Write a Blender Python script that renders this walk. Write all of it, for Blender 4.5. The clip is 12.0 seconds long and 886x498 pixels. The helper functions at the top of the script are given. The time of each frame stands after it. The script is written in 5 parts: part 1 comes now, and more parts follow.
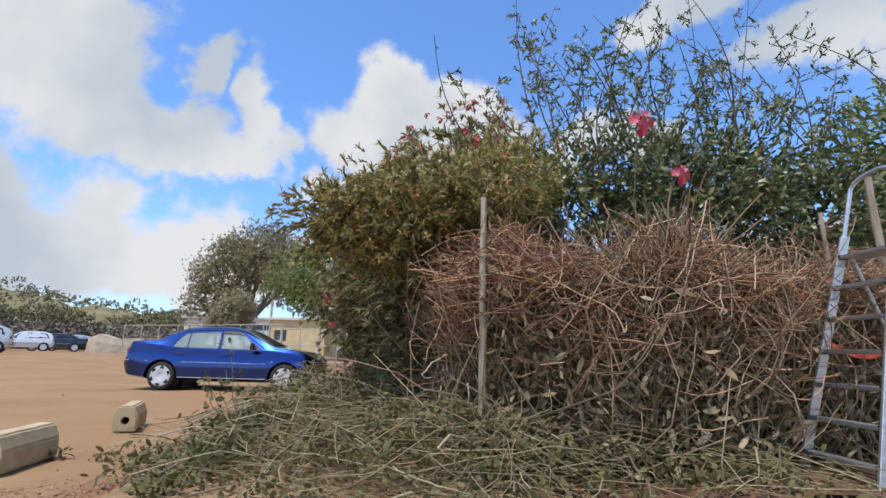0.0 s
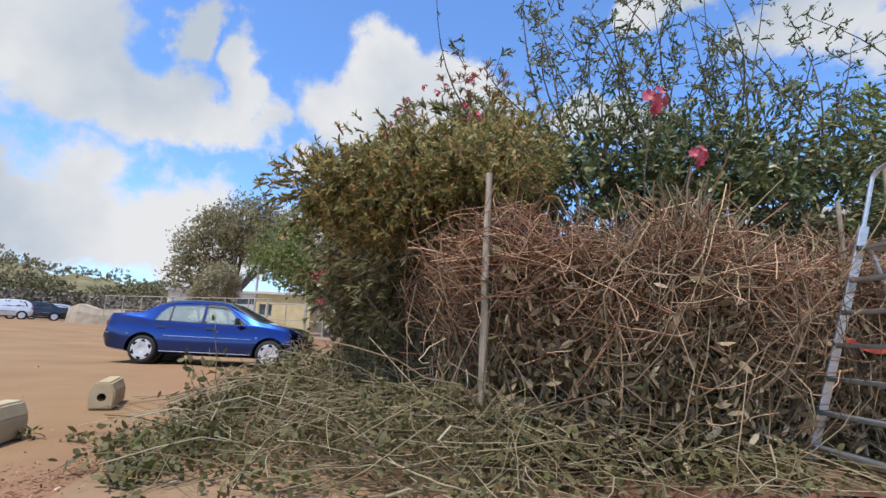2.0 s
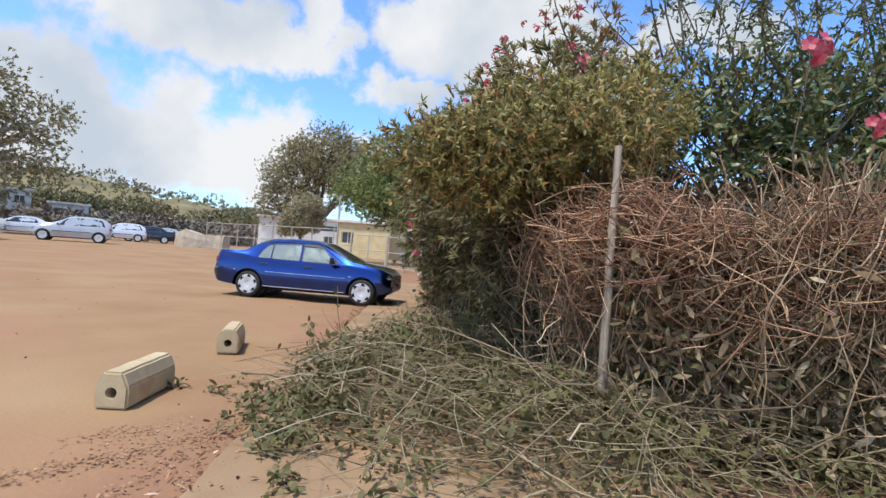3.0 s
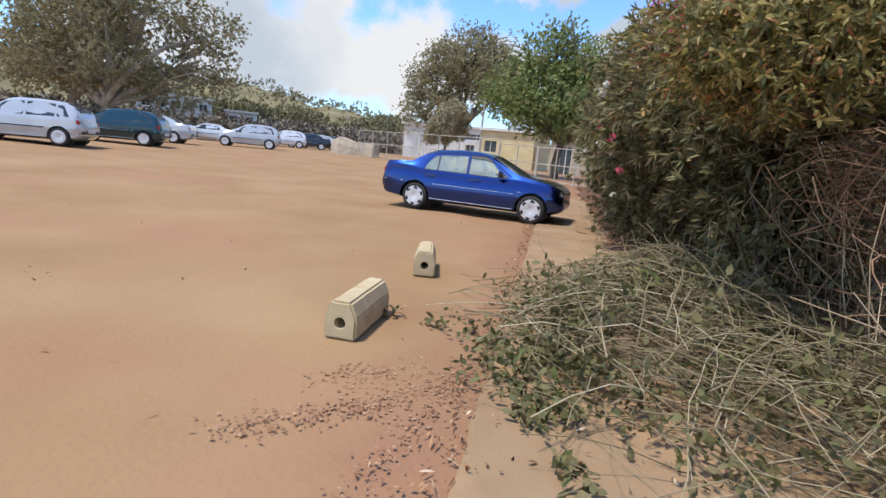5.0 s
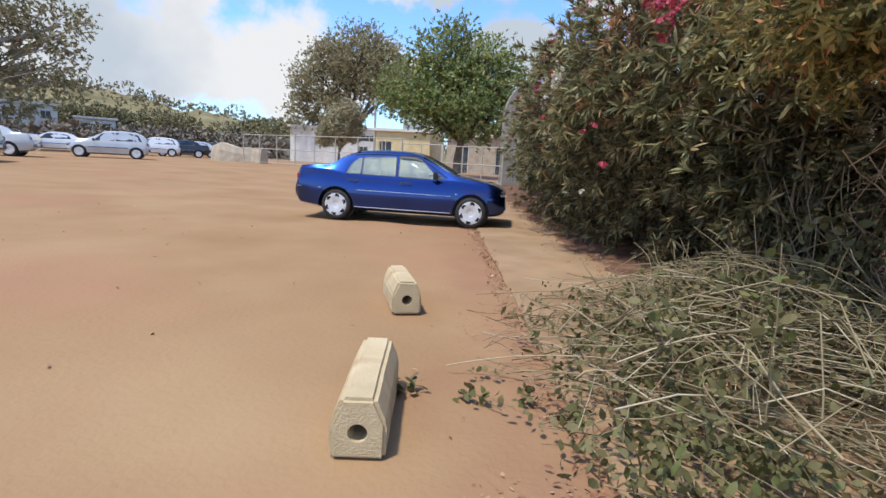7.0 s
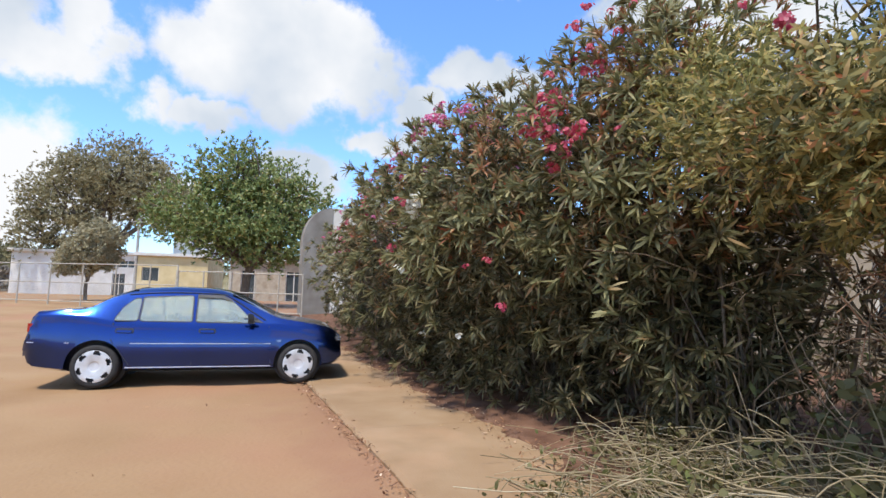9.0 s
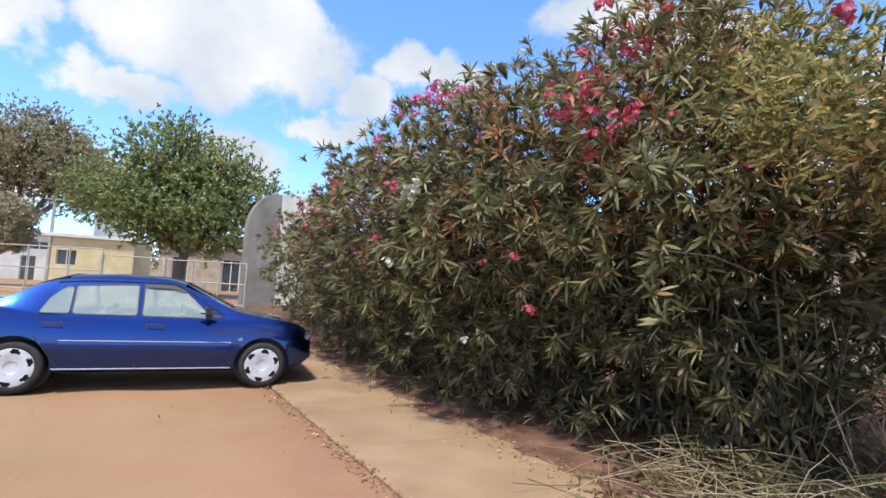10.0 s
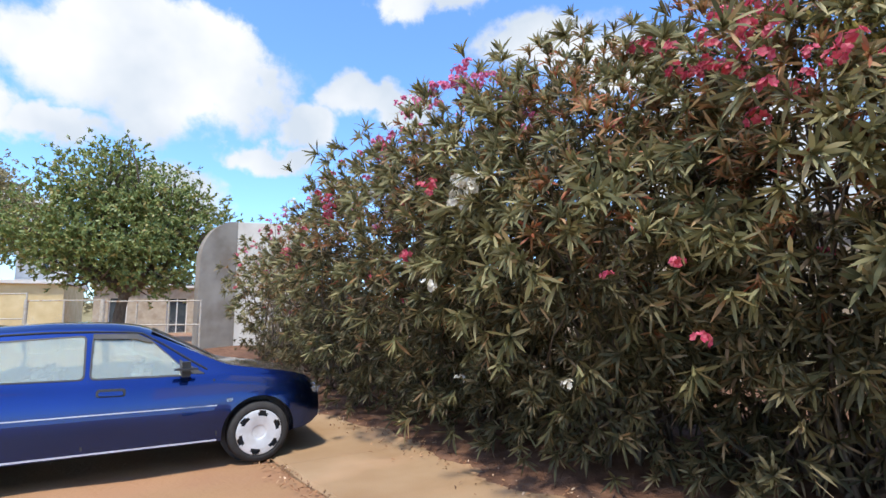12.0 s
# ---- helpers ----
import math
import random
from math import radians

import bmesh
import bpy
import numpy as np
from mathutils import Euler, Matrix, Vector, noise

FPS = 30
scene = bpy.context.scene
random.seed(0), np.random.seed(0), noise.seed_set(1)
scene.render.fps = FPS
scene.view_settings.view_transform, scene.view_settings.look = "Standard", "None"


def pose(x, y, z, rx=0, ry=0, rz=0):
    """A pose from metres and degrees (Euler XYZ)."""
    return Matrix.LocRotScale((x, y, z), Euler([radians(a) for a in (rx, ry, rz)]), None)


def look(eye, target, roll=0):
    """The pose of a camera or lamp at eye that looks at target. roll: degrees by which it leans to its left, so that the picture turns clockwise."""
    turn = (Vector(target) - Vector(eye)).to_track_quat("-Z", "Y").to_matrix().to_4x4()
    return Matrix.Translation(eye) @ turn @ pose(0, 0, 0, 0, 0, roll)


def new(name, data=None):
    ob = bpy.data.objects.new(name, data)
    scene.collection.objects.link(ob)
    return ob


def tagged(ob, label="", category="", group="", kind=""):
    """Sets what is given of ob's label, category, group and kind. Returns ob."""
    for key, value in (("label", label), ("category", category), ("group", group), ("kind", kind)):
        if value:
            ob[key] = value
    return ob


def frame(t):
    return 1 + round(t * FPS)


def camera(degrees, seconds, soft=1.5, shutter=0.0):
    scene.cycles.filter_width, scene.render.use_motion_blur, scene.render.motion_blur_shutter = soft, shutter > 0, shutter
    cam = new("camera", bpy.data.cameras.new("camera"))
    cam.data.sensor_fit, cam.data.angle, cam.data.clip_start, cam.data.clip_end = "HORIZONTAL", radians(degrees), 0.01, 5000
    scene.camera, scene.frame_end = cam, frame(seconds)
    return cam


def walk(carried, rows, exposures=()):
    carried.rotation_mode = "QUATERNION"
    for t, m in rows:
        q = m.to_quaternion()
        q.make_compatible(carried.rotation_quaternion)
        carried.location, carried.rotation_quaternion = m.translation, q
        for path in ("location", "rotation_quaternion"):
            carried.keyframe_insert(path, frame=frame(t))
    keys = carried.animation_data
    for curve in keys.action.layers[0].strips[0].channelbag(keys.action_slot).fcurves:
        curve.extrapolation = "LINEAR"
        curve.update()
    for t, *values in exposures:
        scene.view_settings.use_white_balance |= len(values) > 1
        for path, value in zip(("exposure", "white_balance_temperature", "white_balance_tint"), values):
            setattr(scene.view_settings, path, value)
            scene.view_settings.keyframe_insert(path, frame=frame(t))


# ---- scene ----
cam = camera(82.5, 12.0)
PATH = [
    (0, (-0.374, -0.699, 0.874), (-0.32, 1.258, 1.282), 1.4),
    (0.5, (-0.367, -0.698, 0.865), (-0.29, 1.254, 1.296), 1.6),
    (1, (-0.365, -0.694, 0.878), (-0.244, 1.253, 1.317), 2.0),
    (1.5, (-0.368, -0.614, 0.847), (-0.214, 1.333, 1.274), 2.0),
    (2, (-0.464, -0.461, 0.913), (-0.357, 1.509, 1.24), 2.8),
    (2.5, (-0.656, -0.442, 1.192), (-0.794, 1.553, 1.219), 4.1),
    (3, (-0.796, -0.379, 1.257), (-0.959, 1.614, 1.28), 4.4),
    (3.5, (-1.071, -0.195, 1.202), (-1.579, 1.734, 1.052), 1.7),
    (5.3, (-1.838, 0.259, 1.296), (-2.459, 2.122, 0.918), 5.8),
    (5.5, (-1.939, 0.332, 1.299), (-2.415, 2.243, 0.951), 7.7),
    (6, (-2.189, 0.575, 1.241), (-2.538, 2.541, 1.12), 7.2),
    (6.5, (-2.503, 0.795, 1.179), (-2.835, 2.743, 0.868), 5.3),
    (6.7, (-2.635, 0.939, 1.183), (-2.926, 2.887, 0.837), 4.4),
    (8.3, (-3.359, 2.101, 1.33), (-3.008, 4.063, 1.16), 2.0),
    (8.5, (-3.446, 2.261, 1.345), (-2.95, 4.198, 1.3), 2.1),
    (9, (-3.604, 2.703, 1.379), (-3.023, 4.609, 1.55), 1.5),
    (9.5, (-3.873, 3.109, 1.401), (-3.079, 4.938, 1.561), 1.6),
    (10, (-4.022, 3.521, 1.39), (-3.216, 5.344, 1.548), 3.1),
    (10.5, (-4.119, 3.943, 1.534), (-3.312, 5.762, 1.733), 1.4),
    (11, (-4.245, 4.327, 1.539), (-3.395, 6.115, 1.823), -1.6),
    (11.5, (-4.272, 4.739, 1.423), (-3.323, 6.479, 1.686), -0.9),
    (12, (-4.343, 5.159, 1.404), (-3.367, 6.886, 1.662), -0.5),
]
EXPOSURE = [(0, .55), (2, .57), (2.5, .72), (3.5, .70), (6.5, .66), (8.5, .80), (12, .98)]
walk(cam, [(t, look(eye, target, roll)) for t, eye, target, roll in PATH], EXPOSURE)

# ---- world, sun ----
SUN_EL, SUN_AZ = 67.0, -140.0      # elevation; azimuth from +y towards +x, degrees
world = bpy.data.worlds.new("sky")
scene.world = world
world.use_nodes = True
wt = world.node_tree
wt.nodes.clear()


def wmath(op, a, b=None, clamp=False):
    n = wt.nodes.new("ShaderNodeMath")
    n.operation, n.use_clamp = op, clamp
    for i, v in enumerate((a, b)):
        if v is None:
            continue
        if isinstance(v, (int, float)):
            n.inputs[i].default_value = v
        else:
            wt.links.new(v, n.inputs[i])
    return n.outputs[0]


sky = wt.nodes.new("ShaderNodeTexSky")
sky.sky_type, sky.sun_disc = "NISHITA", False
sky.sun_elevation, sky.sun_rotation = radians(SUN_EL), radians(SUN_AZ)
sky.air_density, sky.dust_density, sky.ozone_density = 1.0, 0.6, 2.5
wcoord = wt.nodes.new("ShaderNodeTexCoord")
wdir = wcoord.outputs["Generated"]
# cumulus banks: azimuth from +y towards +x, elevation, half width, half height, in degrees
BANKS = [(-1, 24.3, 12.5, 6.0), (-5, 27.5, 6, 4), (4, 26.5, 6.5, 4), (-9, 18, 4.6, 1.9), (21, 23.5, 5.6, 2.9), (14.5, 20, 5, 2.7), (8.5, 16.6, 4.6, 1.9),
         (-20, 24.3, 4.6, 5.6), (-27, 27, 3.2, 4.2), (-41, 26, 11, 9), (-33, 21, 12, 4.0), (-24, 20, 7.5, 2.6), (-39, 9, 17, 7.6), (-27, 8.5, 11, 6.4), (-17, 8, 8, 4.2),
         (0, 12.2, 7.5, 3.2), (41, 29.4, 8, 3.2), (30, 34, 7, 2.4), (51, 26, 8, 3.6), (62, 15, 16, 7),
         # unseen banks, assumed; low ones at the rear added to brighten the car's reflections
         (-75, 22, 20, 9), (-100, 35, 22, 10), (-120, 16, 22, 7), (-150, 27, 18, 8), (175, 17, 20, 7), (150, 32, 20, 9), (120, 18, 24, 8), (90, 30, 20, 9)]
wsep = wt.nodes.new("ShaderNodeSeparateXYZ")
wt.links.new(wdir, wsep.inputs["Vector"])
billow = wt.nodes.new("ShaderNodeTexNoise")
billow.inputs["Scale"].default_value, billow.inputs["Detail"].default_value, billow.inputs["Roughness"].default_value = 6.0, 6.0, 0.55
wt.links.new(wdir, billow.inputs["Vector"])
shift = wt.nodes.new("ShaderNodeSeparateXYZ")
wt.links.new(billow.outputs["Color"], shift.inputs["Vector"])
azim = wmath("MULTIPLY", wmath("ARCTAN2", wsep.outputs["X"], wsep.outputs["Y"]), 57.2958)
azim = wmath("ADD", azim, wmath("MULTIPLY", wmath("SUBTRACT", shift.outputs["X"], 0.5), 16.0))
elev = wmath("MULTIPLY", wmath("ARCSINE", wsep.outputs["Z"]), 57.2958)
elev = wmath("ADD", elev, wmath("MULTIPLY", wmath("SUBTRACT", shift.outputs["Y"], 0.5), 10.0))
mask = None
warp = wt.nodes.new("ShaderNodeTexNoise")
warp.inputs["Scale"].default_value, warp.inputs["Detail"].default_value, warp.inputs["Roughness"].default_value = 8.0, 9.0, 0.60
wt.links.new(wdir, warp.inputs["Vector"])
for az0, el0, wide, high in BANKS:
    u = wmath("DIVIDE", wmath("SUBTRACT", azim, az0), wide)
    w = wmath("DIVIDE", wmath("SUBTRACT", elev, el0), high)
    v = wmath("SUBTRACT", 1.0, wmath("SQRT", wmath("ADD", wmath("MULTIPLY", u, u), wmath("MULTIPLY", w, w))))
    mask = v if mask is None else wmath("MAXIMUM", mask, v)
density = wmath("ADD", wmath("MAXIMUM", mask, -0.7), wmath("MULTIPLY", wmath("SUBTRACT", warp.outputs["Fac"], 0.5), 1.9))
ramp = wt.nodes.new("ShaderNodeMapRange")
ramp.interpolation_type = "SMOOTHSTEP"
ramp.inputs["From Min"].default_value, ramp.inputs["From Max"].default_value = -0.12, 0.34
wt.links.new(density, ramp.inputs["Value"])
fine = wt.nodes.new("ShaderNodeTexNoise")
fine.inputs["Scale"].default_value, fine.inputs["Detail"].default_value = 3.0, 5.0
wt.links.new(wdir, fine.inputs["Vector"])
tone = wt.nodes.new("ShaderNodeMixRGB")
tone.inputs["Color1"].default_value, tone.inputs["Color2"].default_value = (2.35, 2.65, 3.05, 1), (3.6, 3.65, 3.75, 1)
shade = wt.nodes.new("ShaderNodeMapRange")
shade.inputs["From Min"].default_value, shade.inputs["From Max"].default_value = 0.41, 0.60
wt.links.new(fine.outputs["Fac"], shade.inputs["Value"])
wt.links.new(shade.outputs["Result"], tone.inputs["Fac"])
skymix = wt.nodes.new("ShaderNodeMixRGB")
wt.links.new(ramp.outputs["Result"], skymix.inputs["Fac"])
tint = wt.nodes.new("ShaderNodeMixRGB")
tint.blend_type = "MULTIPLY"
tint.inputs["Fac"].default_value, tint.inputs["Color2"].default_value = 1.0, (.72, .95, 1.24, 1)
wt.links.new(sky.outputs["Color"], tint.inputs["Color1"])
wt.links.new(tint.outputs["Color"], skymix.inputs["Color1"])
wt.links.new(tone.outputs["Color"], skymix.inputs["Color2"])
back = wt.nodes.new("ShaderNodeBackground")
back.inputs["Strength"].default_value = 0.15
wout = wt.nodes.new("ShaderNodeOutputWorld")
wt.links.new(skymix.outputs["Color"], back.inputs["Color"])
wt.links.new(back.outputs["Background"], wout.inputs["Surface"])

sun = new("sun", bpy.data.lights.new("sun", "SUN"))
sun.data.energy, sun.data.angle, sun.data.color = 2.7, radians(5.0), (1.0, 0.95, 0.87)
to_sun = Vector((math.sin(radians(SUN_AZ)) * math.cos(radians(SUN_EL)), math.cos(radians(SUN_AZ)) * math.cos(radians(SUN_EL)), math.sin(radians(SUN_EL))))
sun.matrix_world = look(tuple(to_sun * 60), (0, 0, 0))


# ---- materials ----
def ramp_stops(node, stops):
    el = node.color_ramp.elements
    while len(el) < len(stops):
        el.new(0.5)
    for e, (p, c) in zip(el, stops):
        e.position, e.color = p, (*c, 1)


def material(name, stops, scale=8.0, detail=6.0, rough=0.8, bump=0.2, bump_scale=None, metal=0.0, source="noise", coat=0.0, translucent=0.0,
             spots=None, stretch=(1, 1, 1), spec=0.5):
    """A surface with colour from a ramp over noise (or over each island or object), a second, coarser stain and fine relief."""
    m = bpy.data.materials.new(name)
    m.use_nodes = True
    nt = m.node_tree
    bsdf = nt.nodes["Principled BSDF"]
    out = nt.nodes["Material Output"]
    co = nt.nodes.new("ShaderNodeTexCoord")
    mp = nt.nodes.new("ShaderNodeMapping")
    mp.inputs["Scale"].default_value = stretch
    nt.links.new(co.outputs["Object"], mp.inputs["Vector"])
    noise_node = nt.nodes.new("ShaderNodeTexNoise")
    noise_node.inputs["Scale"].default_value, noise_node.inputs["Detail"].default_value = scale, detail
    nt.links.new(mp.outputs["Vector"], noise_node.inputs["Vector"])
    cr = nt.nodes.new("ShaderNodeValToRGB")
    ramp_stops(cr, stops)
    if source == "island":
        g = nt.nodes.new("ShaderNodeNewGeometry")
        nt.links.new(g.outputs["Random Per Island"], cr.inputs["Fac"])
    elif source == "object":
        g = nt.nodes.new("ShaderNodeObjectInfo")
        nt.links.new(g.outputs["Random"], cr.inputs["Fac"])
    else:
        nt.links.new(noise_node.outputs["Fac"], cr.inputs["Fac"])
    colour = cr.outputs["Color"]
    if source in ("island", "object"):
        mx = nt.nodes.new("ShaderNodeMixRGB")
        mx.blend_type = "MULTIPLY"
        mx.inputs["Fac"].default_value = 0.3
        nt.links.new(colour, mx.inputs["Color1"])
        nt.links.new(noise_node.outputs["Fac"], mx.inputs["Color2"])
        br = nt.nodes.new("ShaderNodeBrightContrast")
        br.inputs["Bright"].default_value = 0.0
        nt.links.new(mx.outputs["Color"], br.inputs["Color"])
        colour = br.outputs["Color"]
    if spots:
        s_scale, s_colour, s_lo, s_hi = spots
        n2 = nt.nodes.new("ShaderNodeTexNoise")
        n2.inputs["Scale"].default_value, n2.inputs["Detail"].default_value = s_scale, 7.0
        nt.links.new(mp.outputs["Vector"], n2.inputs["Vector"])
        mr = nt.nodes.new("ShaderNodeMapRange")
        mr.inputs["From Min"].default_value, mr.inputs["From Max"].default_value = s_lo, s_hi
        nt.links.new(n2.outputs["Fac"], mr.inputs["Value"])
        mx = nt.nodes.new("ShaderNodeMixRGB")
        mx.inputs["Color2"].default_value = (*s_colour, 1)
        nt.links.new(mr.outputs["Result"], mx.inputs["Fac"])
        nt.links.new(colour, mx.inputs["Color1"])
        colour = mx.outputs["Color"]
    nt.links.new(colour, bsdf.inputs["Base Color"])
    bsdf.inputs["Roughness"].default_value, bsdf.inputs["Metallic"].default_value = rough, metal
    bsdf.inputs["Coat Weight"].default_value = coat
    bsdf.inputs["Coat Roughness"].default_value, bsdf.inputs["Coat IOR"].default_value = 0.04, 1.5
    bsdf.inputs["Specular IOR Level"].default_value = spec
    if bump:
        n3 = nt.nodes.new("ShaderNodeTexNoise")
        n3.inputs["Scale"].default_value, n3.inputs["Detail"].default_value = bump_scale or scale * 6, 8.0
        nt.links.new(mp.outputs["Vector"], n3.inputs["Vector"])
        b = nt.nodes.new("ShaderNodeBump")
        b.inputs["Strength"].default_value, b.inputs["Distance"].default_value = bump, 0.02
        nt.links.new(n3.outputs["Fac"], b.inputs["Height"])
        nt.links.new(b.outputs["Normal"], bsdf.inputs["Normal"])
    if translucent:
        tr = nt.nodes.new("ShaderNodeBsdfTranslucent")
        nt.links.new(colour, tr.inputs["Color"])
        mix = nt.nodes.new("ShaderNodeMixShader")
        mix.inputs["Fac"].default_value = translucent
        nt.links.new(bsdf.outputs["BSDF"], mix.inputs[1])
        nt.links.new(tr.outputs["BSDF"], mix.inputs[2])
        nt.links.new(mix.outputs["Shader"], out.inputs["Surface"])
    return m


def glass_material(name, tint, rough=0.02):
    m = bpy.data.materials.new(name)
    m.use_nodes = True
    b = m.node_tree.nodes["Principled BSDF"]
    b.inputs["Base Color"].default_value = (*tint, 1)
    b.inputs["Roughness"].default_value, b.inputs["Transmission Weight"].default_value, b.inputs["IOR"].default_value = rough, 0.85, 1.6
    b.inputs["Coat Weight"].default_value = 0.6
    return m


M_DIRT = material("sandy_dirt", [(.25, (0.265, 0.152, 0.073)), (.5, (0.318, 0.195, 0.099)), (.75, (0.363, 0.235, 0.124))], scale=0.55, detail=9, rough=.95, bump=.35, bump_scale=26,
                  spots=(0.35, (.34, .18, .10), .50, .74), spec=.15)
def kerb_soil(m):
    """Damp red soil gathers in a broken band beside the pavement's edge."""
    nt = m.node_tree
    bsdf = nt.nodes["Principled BSDF"]
    base = bsdf.inputs["Base Color"].links[0].from_socket
    co = nt.nodes.new("ShaderNodeTexCoord")
    sp = nt.nodes.new("ShaderNodeSeparateXYZ")
    nt.links.new(co.outputs["Object"], sp.inputs["Vector"])

    def mth(op, a, b):
        n = nt.nodes.new("ShaderNodeMath")
        n.operation = op
        for i, v in enumerate((a, b)):
            if isinstance(v, (int, float)):
                n.inputs[i].default_value = v
            else:
                nt.links.new(v, n.inputs[i])
        return n.outputs[0]
    dist = mth("ADD", mth("ADD", sp.outputs["X"], mth("MULTIPLY", sp.outputs["Y"], .129)), 1.916)
    nz = nt.nodes.new("ShaderNodeTexNoise")
    nz.inputs["Scale"].default_value, nz.inputs["Detail"].default_value = 1.7, 7.0
    nt.links.new(co.outputs["Object"], nz.inputs["Vector"])
    v = mth("ADD", dist, mth("MULTIPLY", mth("SUBTRACT", nz.outputs["Fac"], .5), 2.2))
    mr = nt.nodes.new("ShaderNodeMapRange")
    mr.interpolation_type = "SMOOTHSTEP"
    mr.inputs["From Min"].default_value, mr.inputs["From Max"].default_value, mr.inputs["To Max"].default_value = -1.0, .2, .6
    nt.links.new(v, mr.inputs["Value"])
    mx = nt.nodes.new("ShaderNodeMixRGB")
    mx.inputs["Color2"].default_value = (.27, .135, .080, 1)
    nt.links.new(mr.outputs["Result"], mx.inputs["Fac"])
    nt.links.new(base, mx.inputs["Color1"])
    nt.links.new(mx.outputs["Color"], bsdf.inputs["Base Color"])


kerb_soil(M_DIRT)
M_PAVE = material("dusty_concrete", [(.3, (0.274, 0.170, 0.089)), (.55, (0.315, 0.207, 0.115)), (.8, (0.356, 0.243, 0.142))], scale=1.6, detail=9, rough=.92, bump=.25, bump_scale=60,
                  spots=(.9, (.42, .26, .15), .52, .75), spec=.2)
M_SOIL = material("dark_leafy_soil", [(.3, (0.107, 0.055, 0.035)), (.6, (0.180, 0.098, 0.062)), (.8, (0.254, 0.152, 0.101))], scale=5, detail=9, rough=1, bump=.8, bump_scale=40, spec=.1)
M_CONC = material("weathered_concrete", [(.3, (.38, .31, .23)), (.55, (.46, .38, .28)), (.8, (.54, .46, .35))], scale=3, detail=9, rough=.92, bump=.3, bump_scale=70,
                  spots=(2.2, (.30, .22, .14), .56, .8), spec=.2)
M_BLOCK = material("sandstone_coloured_concrete", [(.3, (0.450, 0.350, 0.205)), (.55, (0.525, 0.415, 0.250)), (.8, (0.600, 0.490, 0.315))], scale=5, detail=9, rough=.95, bump=.35, bump_scale=90,
                   spots=(4, (.40, .26, .14), .55, .8), spec=.2)
M_PLINTH = material("earth_stained_plinth", [(.3, (.15, .09, .06)), (.6, (.24, .16, .11)), (.85, (.32, .24, .17))], scale=4, detail=8, rough=1, bump=.5, bump_scale=50, spec=.1)
# inner leaves: shade inside the hedge is put into this darker colour
M_OLE_SHADED = material("oleander_leaf", [(0, (0.059, 0.055, 0.025)), (.4, (0.110, 0.099, 0.045)), (.7, (0.176, 0.150, 0.074)), (.9, (0.261, 0.211, 0.111)), (1, (0.305, 0.203, 0.113))],
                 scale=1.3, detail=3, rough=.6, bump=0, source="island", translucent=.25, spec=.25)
# drying leaves, brightened as well to stand for sun on the hedge top
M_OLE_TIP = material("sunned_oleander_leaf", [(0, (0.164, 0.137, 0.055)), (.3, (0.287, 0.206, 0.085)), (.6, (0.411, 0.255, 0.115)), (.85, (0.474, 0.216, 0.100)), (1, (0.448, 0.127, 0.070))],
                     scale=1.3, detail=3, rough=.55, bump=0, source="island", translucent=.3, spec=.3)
# the same leaf in a lighter tone, for light on the protruding whorls
M_OLE_LIT = material("outer_oleander_leaf", [(0, (0.122, 0.123, 0.051)), (.4, (0.226, 0.215, 0.095)), (.75, (0.359, 0.327, 0.154)), (.93, (0.486, 0.419, 0.209)), (1, (0.486, 0.291, 0.143))],
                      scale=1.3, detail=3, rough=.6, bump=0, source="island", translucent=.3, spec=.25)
M_YEL = material("yellow_green_leaf", [(0, (0.160, 0.165, 0.057)), (0.4, (0.314, 0.295, 0.099)), (0.75, (0.550, 0.468, 0.160)), (1, (0.836, 0.605, 0.242))],
                 scale=1.3, detail=3, rough=.55, bump=0, source="island", translucent=.45, spec=.3)
M_OLIVE = material("olive_leaf_with_red_tips", [(0, (0.122, 0.122, 0.046)), (.4, (0.250, 0.226, 0.079)), (.75, (0.461, 0.378, 0.130)), (.92, (0.640, 0.446, 0.180)), (1, (0.589, 0.211, 0.108))],
                   scale=1.3, detail=3, rough=.6, bump=0, source="island", translucent=.3, spec=.3)
M_DARKLEAF = material("dark_green_leaf", [(0, (0.060, 0.103, 0.038)), (.45, (0.135, 0.175, 0.060)), (.8, (0.252, 0.250, 0.095)), (1, (0.407, 0.320, 0.135))],
                      scale=1.3, detail=3, rough=.4, bump=0, source="island", translucent=.2)
M_FICUS = material("bright_green_leaf", [(0, (0.139, 0.205, 0.057)), (0.5, (0.244, 0.304, 0.090)), (0.85, (0.356, 0.378, 0.121)), (1, (0.528, 0.397, 0.149))],
                   scale=.4, detail=3, rough=.5, bump=0, source="island", translucent=.25)
M_EUC = material("grey_olive_leaf", [(0, (0.255, 0.225, 0.119)), (0.5, (0.352, 0.306, 0.164)), (0.85, (0.442, 0.382, 0.209)), (1, (0.552, 0.469, 0.277))],
                 scale=.3, detail=3, rough=.7, bump=0, source="island", translucent=.25, spec=.2)
M_PINE = material("pine_needle_clump", [(0, (0.118, 0.110, 0.047)), (.5, (0.200, 0.179, 0.076)), (.85, (0.289, 0.248, 0.110)), (1, (0.414, 0.344, 0.166))],
                  scale=.2, detail=3, rough=.7, bump=0, source="island", translucent=.15)
# paler than the pines: sunlight on the ridge is mixed into this colour
M_WOODS = material("sunlit_pine_woods", [(0, (0.187, 0.154, 0.077)), (.5, (0.231, 0.193, 0.097)), (1, (0.286, 0.242, 0.127))], scale=.03, detail=3, rough=.9, bump=0, source="island", translucent=.15)
